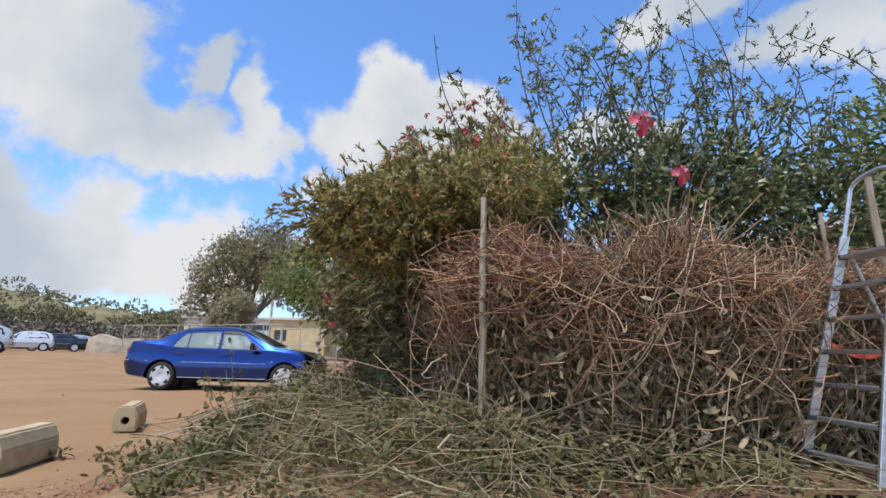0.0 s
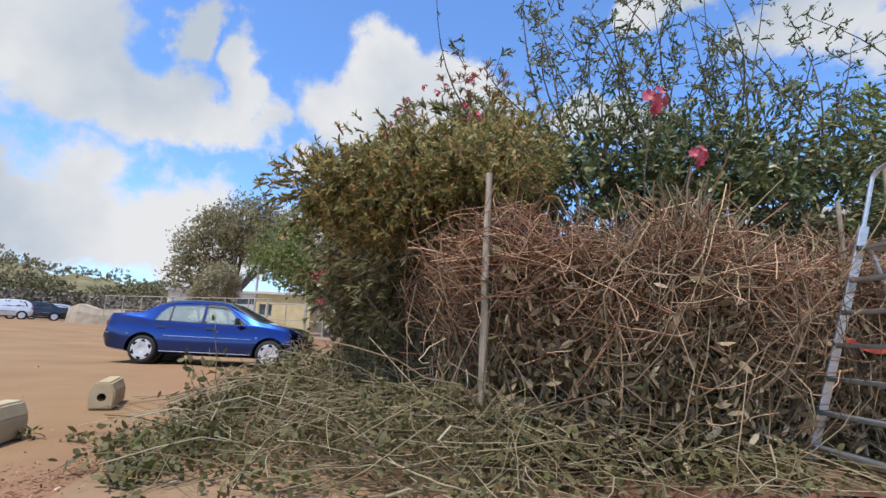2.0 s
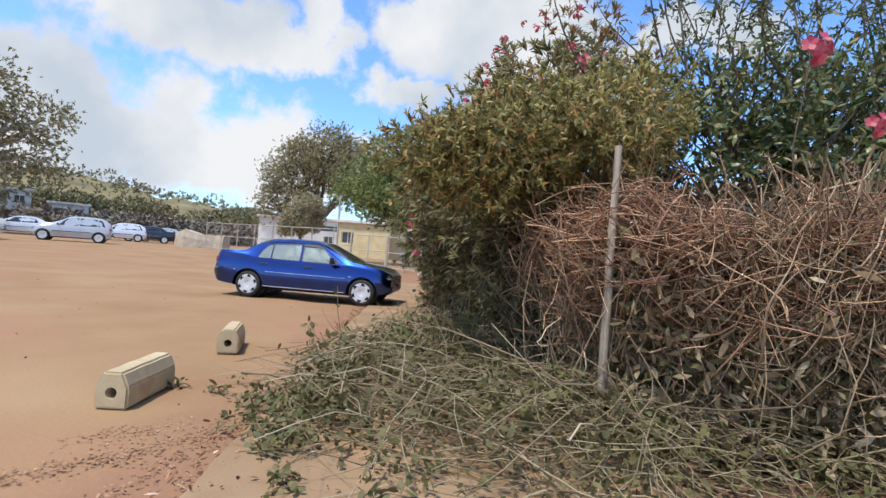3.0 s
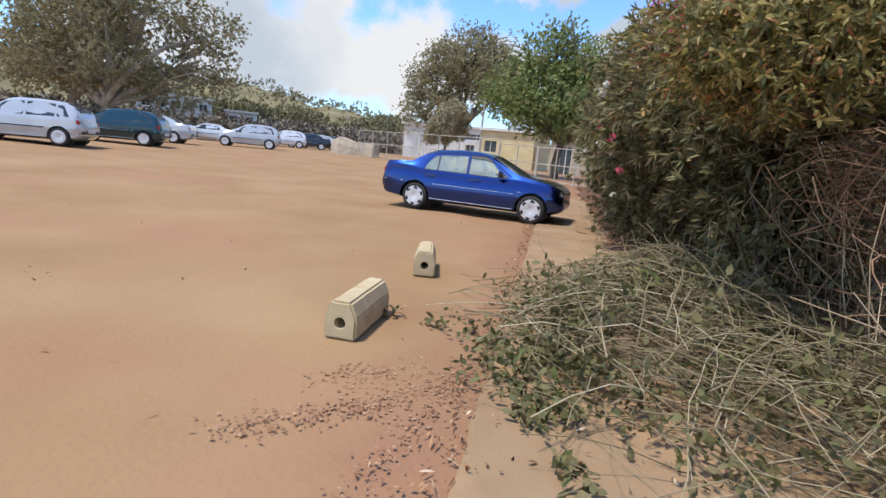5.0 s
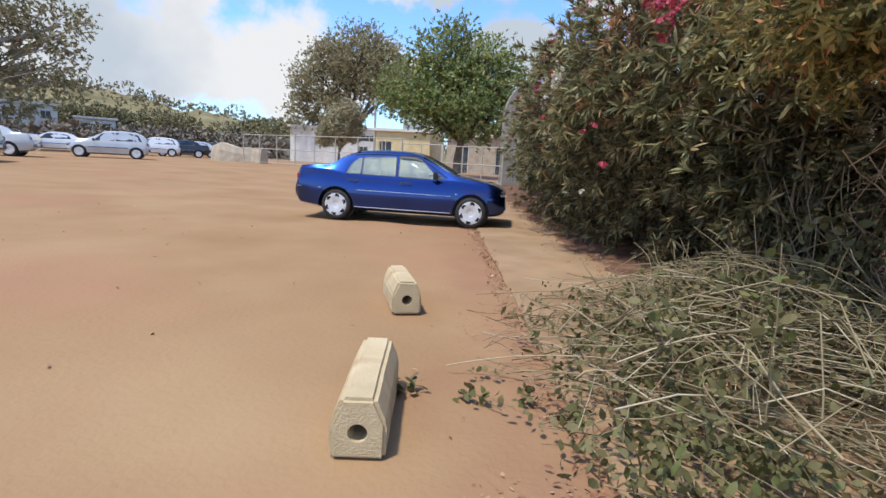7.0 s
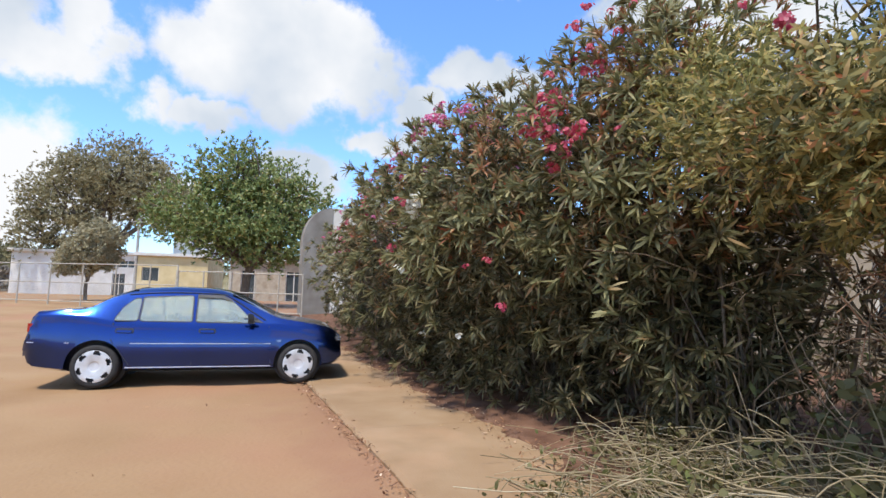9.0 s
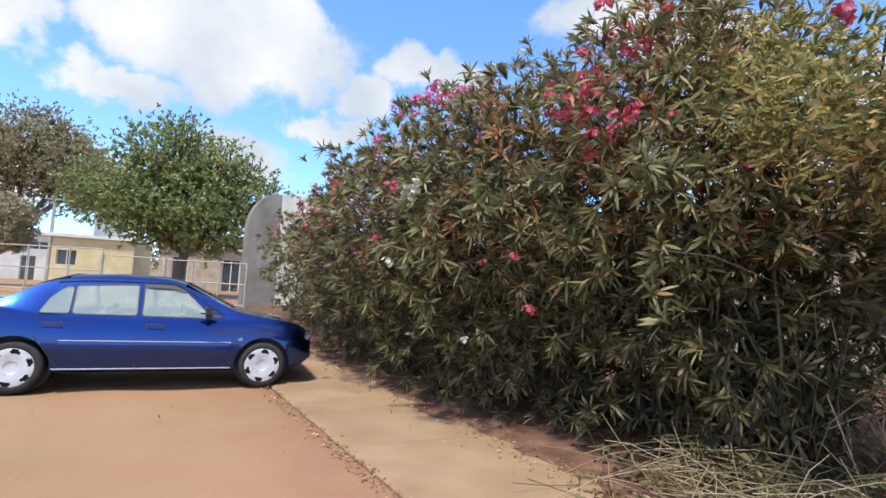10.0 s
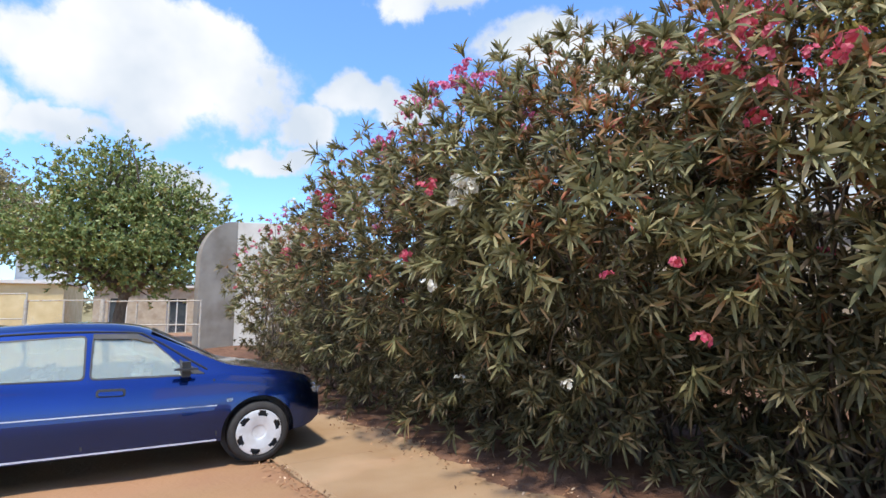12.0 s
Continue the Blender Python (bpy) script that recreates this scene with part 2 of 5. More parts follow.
M_PALELEAF = material("pale_olive_leaf", [(0, (0.400, 0.350, 0.205)), (0.5, (0.470, 0.410, 0.245)), (1, (0.550, 0.480, 0.300))], scale=.3, detail=3, rough=.8, bump=0, source="island", translucent=.25, spec=.2)
M_SCRUB = material("grey_scrub_leaf", [(0, (0.133, 0.107, 0.084)), (.5, (0.227, 0.193, 0.144)), (1, (0.360, 0.300, 0.216))],
                   scale=.3, detail=3, rough=.8, bump=0, source="island", translucent=.1)
M_WILT = material("wilted_leaf", [(0, (0.102, 0.097, 0.032)), (.4, (0.160, 0.147, 0.050)), (.75, (0.227, 0.179, 0.073)), (1, (0.134, 0.152, 0.036))],
                  scale=6, detail=3, rough=.7, bump=0, source="island", translucent=.2)
M_DRYLEAF = material("tan_dry_leaf", [(0, (0.158, 0.108, 0.060)), (.5, (0.315, 0.228, 0.128)), (.85, (0.495, 0.380, 0.225)), (1, (0.690, 0.552, 0.362))], scale=6, detail=3, rough=.9, bump=0, source="island", translucent=.15, spec=.2)
M_LITTER = material("dry_leaf_litter", [(0, (0.121, 0.050, 0.023)), (.5, (0.257, 0.112, 0.050)), (.9, (0.446, 0.246, 0.117)), (1, (0.743, 0.538, 0.360))],
                    scale=6, detail=3, rough=.9, bump=0, source="island")
M_MULCH = material("crumbled_mulch", [(0, (0.275, 0.138, 0.076)), (.6, (0.372, 0.207, 0.117)), (1, (0.495, 0.303, 0.179))], scale=6, detail=3, rough=1, bump=0, source="island", spec=.1)
M_STICK = material("pale_cut_stem", [(0, (0.140, 0.103, 0.054)), (.4, (0.263, 0.202, 0.110)), (.8, (0.414, 0.325, 0.190)), (1, (0.582, 0.482, 0.314))],
                   scale=30, detail=4, rough=.85, bump=.3, source="island", spec=.2)
M_BRUSH = material("dry_reddish_twig", [(0, (0.152, 0.076, 0.050)), (.35, (0.290, 0.149, 0.091)), (.7, (0.488, 0.278, 0.168)), (1, (0.818, 0.525, 0.312))],
                   scale=30, detail=4, rough=.9, bump=.3, source="island", spec=.2)
M_BRUSH_LOW = material("dry_grey_brown_stem", [(0, (0.140, 0.099, 0.065)), (.5, (0.305, 0.214, 0.133)), (.9, (0.560, 0.412, 0.253)), (1, (0.824, 0.652, 0.431))],
                       scale=30, detail=4, rough=.9, bump=.3, source="island", spec=.2)
M_BARK = material("grey_bark", [(.3, (.10, .075, .055)), (.6, (.17, .135, .10)), (.8, (.25, .21, .16))], scale=14, detail=8, rough=.95, bump=.6, stretch=(1, 1, .25), spec=.2)
M_PALEBARK = material("pale_smooth_bark", [(.3, (.26, .21, .16)), (.6, (.40, .34, .27)), (.8, (.50, .44, .36))], scale=2, detail=8, rough=.9, bump=.3, stretch=(1, 1, .3), spec=.2)
M_POST = material("silvered_wood_post", [(.3, (0.216, 0.162, 0.115)), (.55, (0.405, 0.331, 0.243)), (.8, (0.567, 0.486, 0.378))], scale=22, detail=9, rough=.9, bump=.6, stretch=(1, 1, .12), spec=.2)
M_PINK = material("pink_petal", [(0, (0.651, 0.091, 0.211)), (.5, (0.788, 0.169, 0.351)), (1, (0.850, 0.364, 0.579))], scale=20, detail=2, rough=.6, bump=0, source="island", translucent=.3)
M_RED = material("red_petal", [(0, (0.550, 0.051, 0.102)), (.5, (0.720, 0.102, 0.170)), (1, (0.800, 0.272, 0.272))], scale=20, detail=2, rough=.6, bump=0, source="island", translucent=.3)
M_WHITE_P = material("cream_petal", [(0, (.68, .64, .50)), (.5, (.80, .77, .66)), (1, (.85, .83, .76))], scale=20, detail=2, rough=.6, bump=0, source="island", translucent=.3)
M_ALU = material("brushed_aluminium", [(.3, (.50, .51, .53)), (.6, (.62, .63, .65)), (.8, (.70, .71, .72))], scale=6, detail=6, rough=.38, bump=.08, metal=.85, stretch=(1, 1, 8))
M_STRAP = material("orange_red_strap", [(.3, (.62, .08, .04)), (.7, (.75, .14, .07))], scale=20, rough=.7, bump=.2)
M_RUBBER = material("black_rubber", [(.3, (.018, .017, .016)), (.6, (.035, .032, .03)), (.8, (.07, .055, .045))], scale=9, rough=.85, bump=.2)
M_PLAST = material("black_plastic", [(.3, (.014, .014, .015)), (.7, (.03, .03, .032))], scale=20, rough=.5, bump=.1)
M_HUB = material("silver_painted_wheel_cover", [(.3, (.55, .55, .55)), (.6, (.70, .70, .70)), (.85, (.78, .77, .75))], scale=8, rough=.4, bump=.05, metal=.2)
M_TRIM = material("light_grey_trim", [(.3, (.42, .42, .48)), (.7, (.58, .58, .62))], scale=8, rough=.35, bump=0)
M_GLASS = glass_material("tinted_car_glass", (.78, .86, .75))
M_LAMPGLASS = glass_material("headlamp_glass", (.75, .78, .80), .05)
M_REDLAMP = material("red_lamp_plastic", [(.3, (.30, .01, .01)), (.7, (.42, .03, .02))], scale=20, rough=.15, bump=0)
M_PLATE = material("number_plate_white", [(.3, (.65, .65, .62)), (.7, (.75, .75, .72))], scale=20, rough=.4, bump=0)
M_SEAT = material("grey_cloth_seat", [(.3, (.10, .10, .11)), (.7, (.17, .17, .18))], scale=60, rough=.95, bump=.2)
M_RENDERWHITE = material("white_render", [(.3, (.66, .63, .57)), (.6, (.76, .74, .69)), (.8, (.80, .79, .76))], scale=1.5, detail=8, rough=.9, bump=.15, spec=.2)
M_RENDERYEL = material("yellow_cream_render", [(.3, (.58, .46, .24)), (.6, (.68, .56, .32)), (.8, (.74, .64, .42))], scale=1.5, detail=8, rough=.9, bump=.15, spec=.2)
M_ROOF = material("flat_roof_edge", [(.3, (.62, .58, .52)), (.7, (.74, .71, .66))], scale=2, rough=.9, bump=.1)
M_DARKPANE = material("dark_window_pane", [(.3, (.03, .035, .04)), (.7, (.06, .065, .07))], scale=3, rough=.15, bump=0)
M_FENCE = material("cream_painted_steel", [(0.3, (0.360, 0.315, 0.240)), (0.6, (0.460, 0.410, 0.330)), (0.85, (0.540, 0.490, 0.410))], scale=9, rough=.55, bump=.1, spots=(5, (.32, .17, .08), .58, .8))
M_WIRE = material("galvanised_wire", [(.3, (.32, .31, .29)), (.7, (.46, .45, .42))], scale=20, rough=.6, bump=0, metal=.4)
# stained concrete, darkened in colour because this face of the wall is in shade
M_SHADEDWALL = material("stained_grey_brown_concrete", [(.3, (.21, .185, .15)), (.55, (.29, .26, .215)), (.8, (.37, .335, .28))], scale=1.1, detail=9, rough=.95, bump=.3, bump_scale=30,
                     spots=(.7, (.17, .13, .095), .5, .72), spec=.15)
# the wall's sunlit face: sunlight is put in as a paler colour
M_LITWALL = material("pale_cream_render", [(.3, (.52, .48, .41)), (.6, (.62, .59, .52)), (.8, (.68, .66, .60))], scale=1.3, detail=8, rough=.95, bump=.2, bump_scale=30, spots=(.9, (.40, .33, .26), .55, .8), spec=.15)
M_POLE = material("grey_concrete_pole", [(.3, (.33, .31, .28)), (.7, (.45, .43, .40))], scale=4, rough=.9, bump=.2)
M_HILL = material("wooded_hillside", [(.3, (.16, .135, .070)), (.55, (.225, .19, .10)), (.8, (.32, .27, .16))], scale=.12, detail=10, rough=1, bump=1, bump_scale=.6, spec=.05)



def paint(name, dark, light, metal=.2, coat=.8):
    return material(name, [(.3, dark), (.7, light)], scale=1.6, detail=4, rough=.17, bump=.0, coat=coat, metal=metal)


M_BLUE = material("metallic_blue_paint", [(.3, (.006, .028, .150)), (.7, (.009, .036, .185))], scale=1.6, detail=4, rough=.24, bump=0, coat=1.0, metal=1.0)
M_SILVER = paint("silver_paint", (.44, .45, .45), (.52, .53, .53))
M_WHITECAR = paint("white_car_paint", (.66, .66, .65), (.74, .74, .73))
M_TEAL = paint("dark_teal_paint", (.004, .032, .040), (.006, .042, .05))
M_BLACKCAR = paint("black_car_paint", (.012, .013, .015), (.02, .021, .024))
M_GREENCAR = paint("dark_green_car_paint", (.014, .03, .026), (.02, .04, .034))


# ---- mesh helpers ----
RNG = np.random.default_rng(7)


def part(name, data, material_, parent=None, label=""):
    """One mesh object from a bmesh or a mesh, under a thing or a part."""
    if isinstance(data, bmesh.types.BMesh):
        me = bpy.data.meshes.new(name)
        data.to_mesh(me)
        data.free()
    else:
        me = data
    if material_ and not me.materials:
        me.materials.append(material_)
    ob = new(name, me)
    if parent:
        ob.parent = parent
    if label:
        tagged(ob, label)
    return ob


def thing(name, label, category, m=None, group="", kind=""):
    ob = new(name)
    ob.empty_display_size = 0.1
    if m is not None:
        ob.matrix_world = m
    return tagged(ob, label, category, group, kind)


def raw_mesh(name, verts, faces, smooth=False):
    """A mesh from arrays: verts (n, 3), faces (m, 3 or 4)."""
    me = bpy.data.meshes.new(name)
    verts, faces = np.asarray(verts, np.float32), np.asarray(faces, np.int32)
    m, k = faces.shape
    me.vertices.add(len(verts))
    me.vertices.foreach_set("co", verts.ravel())
    me.loops.add(m * k)
    me.loops.foreach_set("vertex_index", faces.ravel())
    me.polygons.add(m)
    me.polygons.foreach_set("loop_start", np.arange(0, m * k, k, dtype=np.int32))
    me.polygons.foreach_set("use_smooth", np.full(m, smooth))
    me.update(calc_edges=True)
    return me


def scatter(template, where, turns):
    """Copies of a template (verts, faces) at places (n, 3), under 3 x 3 turns (n, 3, 3), as one pair of arrays."""
    tv, tf = template
    v = np.einsum("nij,kj->nki", turns, tv) + where[:, None, :]
    f = tf[None] + (np.arange(len(where)) * len(tv))[:, None, None]
    return v.reshape(-1, 3), f.reshape(-1, tf.shape[1])


def merged(pairs):
    vs, fs, base = [], [], 0
    for v, f in pairs:
        vs.append(v)
        fs.append(f + base)
        base += len(v)
    return np.concatenate(vs), np.concatenate(fs)


def frames(axes, rng, size):
    """Turns whose third column is the axis, spun at random, with sizes."""
    a = axes / np.linalg.norm(axes, axis=1, keepdims=True)
    r = rng.normal(size=a.shape)
    x = np.cross(r, a)
    x /= np.linalg.norm(x, axis=1, keepdims=True)
    y = np.cross(a, x)
    return np.stack([x, y, a], axis=2) * np.asarray(size).reshape(-1, 1, 1)


def tubes(paths, radii, sides=5):
    """Tubes round paths (n, k, 3) with radii (n, k)."""
    paths, radii = np.asarray(paths, float), np.asarray(radii, float)
    n, k, _ = paths.shape
    tan = np.gradient(paths, axis=1)
    tan /= np.linalg.norm(tan, axis=2, keepdims=True) + 1e-9
    ref = np.zeros_like(tan)
    ref[..., 0] = 1
    ref[np.abs(tan[..., 0]) > .85] = (0, 1, 0)
    u = np.cross(tan, ref)
    u /= np.linalg.norm(u, axis=2, keepdims=True) + 1e-9
    w = np.cross(tan, u)
    a = np.arange(sides) * 2 * np.pi / sides
    ring = u[:, :, None, :] * np.cos(a)[None, None, :, None] + w[:, :, None, :] * np.sin(a)[None, None, :, None]
    v = (paths[:, :, None, :] + ring * radii[:, :, None, None]).reshape(-1, 3)
    i, j, s = np.meshgrid(np.arange(n), np.arange(k - 1), np.arange(sides), indexing="ij")
    b = (i * k + j) * sides
    f = np.stack([b + s, b + (s + 1) % sides, b + sides + (s + 1) % sides, b + sides + s], axis=-1).reshape(-1, 4)
    return v, f


def leaf(length, width, droop=0.15, skew=0.06):
    """A blade from the origin along x, widest past its middle, bent down towards the tip."""
    v = np.array([(0, 0, 0), (.34, -.42, -.12 * droop + skew * .3), (.34, .42, -.12 * droop), (.70, -.46, -.5 * droop + skew * .3), (.70, .46, -.5 * droop), (1, 0, -droop)])
    v = v * (length, width, length)
    return v, np.array([(0, 1, 2), (1, 3, 2), (2, 3, 4), (3, 5, 4)])


def turn(axis, degrees):
    return np.array(Matrix.Rotation(radians(degrees), 3, axis))


def shoot(rng, count, length, width, spread, axis_len, droop=.15):
    """Leaves round a shoot that grows along z."""
    pairs = []
    for i in range(count):
        s = i / max(count - 1, 1)
        ang = spread[0] + (spread[1] - spread[0]) * s + rng.uniform(-12, 12)
        lv, lf = leaf(length * rng.uniform(.7, 1.15), width * rng.uniform(.8, 1.2), droop * rng.uniform(.3, 1.6))
        r = turn("Z", i * 137.5 + rng.uniform(-20, 20)) @ turn("Y", -ang) @ turn("X", rng.uniform(-25, 25))
        pairs.append((lv @ r.T + (0, 0, axis_len * s), lf))
    return merged(pairs)


def box_bm(sx, sy, sz, at=(0, 0, 0), bevel=0.0, bm=None):
    bm = bm or bmesh.new()
    r = bmesh.ops.create_cube(bm, size=1)
    for v in r["verts"]:
        v.co = Vector((v.co.x * sx + at[0], v.co.y * sy + at[1], v.co.z * sz + at[2]))
    if bevel:
        edges = list({e for v in r["verts"] for e in v.link_edges})
        bmesh.ops.bevel(bm, geom=edges, offset=bevel, segments=2, affect="EDGES")
    return bm


def capped_rod(points, radius, sides=8):
    """A bmesh rod with closed ends."""
    bm = bmesh.new()
    pts = np.array(points, float)[None]
    rad = np.broadcast_to(np.asarray(radius, float), pts.shape[:2])
    v, f = tubes(pts, rad, sides)
    bv = [bm.verts.new(p) for p in v]
    for q in f:
        bm.faces.new([bv[i] for i in q])
    bm.faces.new(bv[:sides][::-1])
    bm.faces.new(bv[-sides:])
    bmesh.ops.recalc_face_normals(bm, faces=bm.faces)
    return bm


# ---- ground, pavement ----
def kerb_x(y):
    return -2.2 - 0.129 * (y - 2.2)


def hedge_x(y):
    return -0.95 - 0.07 * (y - 8.0)


def rise(x, y):
    """The lot climbs a little towards its far side."""
    q = np.clip(np.hypot(np.maximum(-x - 9, 0), np.maximum(y - 18, 0)) / 16, 0, 1)
    return .40 * q * q * (3 - 2 * q)


def ground_mesh():
    """One sheet to the horizon, fine where it is walked and coarse far off."""
    def steps(lo, hi, fine_lo, fine_hi, step):
        a = list(np.arange(fine_lo, fine_hi + 1e-6, step))
        x, s = fine_hi, step
        while x < hi:
            s *= 1.35
            x += s
            a.append(min(x, hi))
        x, s = fine_lo, step
        while x > lo:
            s *= 1.35
            x -= s
            a.insert(0, max(x, lo))
        return np.array(a)
    xs, ys = steps(-1500, 1500, -12, 3, .16), steps(-1500, 1500, -2, 14, .16)
    X, Y = np.meshgrid(xs, ys)
    near = np.exp(-((X + 4) / 12) ** 2 - ((Y - 6) / 14) ** 2)
    Z = np.zeros_like(X)
    rng = np.random.default_rng(3)
    for _ in range(26):
        k = rng.uniform(.8, 7, 2) * rng.choice([-1, 1], 2)
        Z += np.sin(k[0] * X + k[1] * Y + rng.uniform(0, 6)) * .010 / np.hypot(*k)
    Z = Z * near - .012
    left = X < kerb_x(Y)
    Z = np.where(left, Z, np.minimum(Z, -.03)) + rise(X, Y)
    ny, nx = X.shape
    idx = np.arange(ny * nx).reshape(ny, nx)
    f = np.stack([idx[:-1, :-1], idx[:-1, 1:], idx[1:, 1:], idx[1:, :-1]], axis=-1).reshape(-1, 4)
    return raw_mesh("ground", np.stack([X, Y, Z], -1).reshape(-1, 3), f, True)


tagged(part("ground", ground_mesh(), M_DIRT), "orange sandy dirt car park with faint tyre marks", "ground", kind="structure")


def pavement():
    """A slab strip with a worn edge, flush with the dirt, in bays."""
    top = thing("pavement", "dusty concrete pavement strip along the hedge", "pavement", kind="structure")
    y, rng = -9.0, np.random.default_rng(5)
    while y < 19:
        y1 = y + 2.4
        bm = bmesh.new()
        n = 9
        rows = []
        for i in range(n):
            yy = y + .002 + (y1 - y - .004) * i / (n - 1)
            edge = kerb_x(yy) + rng.uniform(-.012, .02)
            right = hedge_x(yy) + (.9 if yy > 3 else 7.0)
            xs = [edge, edge + .03, (edge + right) / 2, right]
            zs = [.0, .028, .034, .03]
            rows.append([bm.verts.new((x, yy, z)) for x, z in zip(xs, zs)] + [bm.verts.new((right, yy, -.08)), bm.verts.new((edge, yy, -.08))])
        for a, b in zip(rows, rows[1:]):
            for j in range(6):
                bm.faces.new((a[j], a[(j + 1) % 6], b[(j + 1) % 6], b[j]))
        bm.faces.new(rows[0][::-1])
        bm.faces.new(rows[-1])
        bmesh.ops.recalc_face_normals(bm, faces=bm.faces)
        part("paving_slab", bm, M_PAVE, top)
        y = y1


pavement()


def soil_bed():
    """The shaded strip of soil under hedge and brush, a low rough sheet over the slab's back edge."""
    xs, ys = np.linspace(0, 1, 26), np.linspace(2.3, 26, 150)
    S, Y = np.meshgrid(xs, ys)
    wob = .13 * np.sin(Y * 1.9) + .09 * np.sin(Y * 4.7 + 1) + .05 * np.sin(Y * 11)
    X0 = -1.62 - .11 * (Y - 6.6) + wob * .7 + np.where(Y < 6.2, (6.2 - Y) * .46, 0)
    X = X0 + S * (9.0 - X0)
    Z = .036 + .11 * np.clip(S * 6, 0, 1) + .02 * np.sin(X * 7) * np.sin(Y * 6)
    Z[:, 0] = .02
    Z += rise(X, Y)
    idx = np.arange(S.size).reshape(S.shape)
    f = np.stack([idx[:-1, :-1], idx[:-1, 1:], idx[1:, 1:], idx[1:, :-1]], axis=-1).reshape(-1, 4)
    return raw_mesh("soil", np.stack([X, Y, Z], -1).reshape(-1, 3), f, True)


tagged(part("soil", soil_bed(), M_SOIL), "dark soil strewn with dead leaves under the hedge", "soil", kind="structure")


# ---- blue saloon and the other cars ----
def body_loft(stations, ring_n=11, dense=56):
    """A closed body from stations (x, z_low, z_belt, z_top, half_low, half_belt, half_top), mirrored over y = 0."""
    st = np.array(stations, float)
    t = np.linspace(st[0, 0], st[-1, 0], dense)
    cols = []
    for c in range(1, st.shape[1]):
        cols.append(np.interp(t, st[:, 0], st[:, c]))
    cols = np.array(cols)
    ker = np.array([.2, .6, .2])
    for c in range(len(cols)):
        pad = np.pad(cols[c], 1, mode="edge")
        cols[c] = np.convolve(pad, ker, "valid")
    rows = []
    for i, x in enumerate(t):
        zl, zb, zt, hl, hb, ht = cols[:, i]
        pts = [(x, 0, zl), (x, hl * .8, zl), (x, hl, zl + .05), (x, hl + (hb - hl) * .6, zl + (zb - zl) * .35), (x, hb, zl + (zb - zl) * .46), (x, hb * .985, zl + (zb - zl) * .68), (x, hb * .962, zl + (zb - zl) * .84), (x, hb * .932, zb - .02),
               (x, hb * .915, zb + .006), (x, ht + (hb * .905 - ht) * .5, zb + (zt - zb) * .5), (x, ht, zb + (zt - zb) * .88), (x, ht * .86, zb + (zt - zb) * .975), (x, ht * .5, zt), (x, 0, zt + .004)]
        rows.append(pts)
    bm = bmesh.new()
    grid = []
    for pts in rows:
        right = [bm.verts.new(p) for p in pts]
        left = [bm.verts.new((p[0], -p[1], p[2])) for p in pts[1:-1]]
        grid.append(right + left[::-1])
    n = len(grid[0])
    for a, b in zip(grid, grid[1:]):
        for j in range(n):
            bm.faces.new((a[j], a[(j + 1) % n], b[(j + 1) % n], b[j]))
    bm.faces.new(grid[0][::-1])
    bm.faces.new(grid[-1])
    bmesh.ops.recalc_face_normals(bm, faces=bm.faces)
    for f in bm.faces:
        f.smooth = True
    return bm


def cut(ob, cutters):
    """Cut shapes out of a mesh for good."""
    for c in cutters:
        mod = ob.modifiers.new("cut", "BOOLEAN")
        mod.operation, mod.object, mod.solver = "DIFFERENCE", c, "EXACT"
    bpy.context.view_layer.update()
    me = bpy.data.meshes.new_from_object(ob.evaluated_get(bpy.context.evaluated_depsgraph_get()))
    ob.modifiers.clear()
    old = ob.data
    ob.data = me
    bpy.data.meshes.remove(old)
    for c in cutters:
        bpy.data.objects.remove(c, do_unlink=True)


def cyl_y(name, x, y0, y1, z, r, seg=40):
    bm = bmesh.new()
    bmesh.ops.create_cone(bm, cap_ends=True, segments=seg, radius1=r, radius2=r, depth=abs(y1 - y0), matrix=Matrix.Translation((x, (y0 + y1) / 2, z)) @ Matrix.Rotation(radians(90), 4, "X"))
    return bm


def revolve_y(profile, seg=40):
    """A ring solid from (radius, y) points turned round the y axis."""
    bm = bmesh.new()
    rings = []
    for k in range(seg):
        a = 2 * math.pi * k / seg
        rings.append([bm.verts.new((r * math.cos(a), y, r * math.sin(a))) for r, y in profile])
    n = len(profile)
    for k in range(seg):
        a, b = rings[k], rings[(k + 1) % seg]
        for j in range(n):
            bm.faces.new((a[j], b[j], b[(j + 1) % n], a[(j + 1) % n]))
    bmesh.ops.recalc_face_normals(bm, faces=bm.faces)
    for f in bm.faces:
        f.smooth = True
    return bm


def wheel(parent, x, y, r, side, hub=None, fancy=True):
    """A wheel whose outer face looks along side * y."""
    w = part("wheel", revolve_y([(r * .62, -side * .10), (r * .70, side * .085), (r * .76, side * .10), (r * .93, side * .095), (r * .985, side * .07), (r, side * .02), (r, -side * .05), (r * .95, -side * .10)]), M_RUBBER, parent)
    w.location = (x, y, r)
    bm = bmesh.new()
    ro = r * .75
    # wheel cover: a six-armed dished star with dark notches towards its edge
    seg = 60
    prof = [(.10, .086), (.26, .089), (.34, .097), (.55, .104), (.72, .107), (.87, .106), (.96, .103), (1.0, .088)]
    rings = []
    for k in range(seg):
        a = 2 * math.pi * k / seg
        rings.append([bm.verts.new((ro * q * math.cos(a + .28 * max(0, q - .5)), side * d, ro * q * math.sin(a + .28 * max(0, q - .5)))) for q, d in prof])
    for k in range(seg):
        a, b = rings[k], rings[(k + 1) % seg]
        for j in range(len(prof) - 1):
            slot = fancy and ((j == 4 and k % 10 < 5) or (j == 5 and k % 10 in (1, 2, 3)))
            if not slot:
                bm.faces.new((a[j], b[j], b[j + 1], a[j + 1]))
    bm.faces.new([r_[0] for r_ in rings])
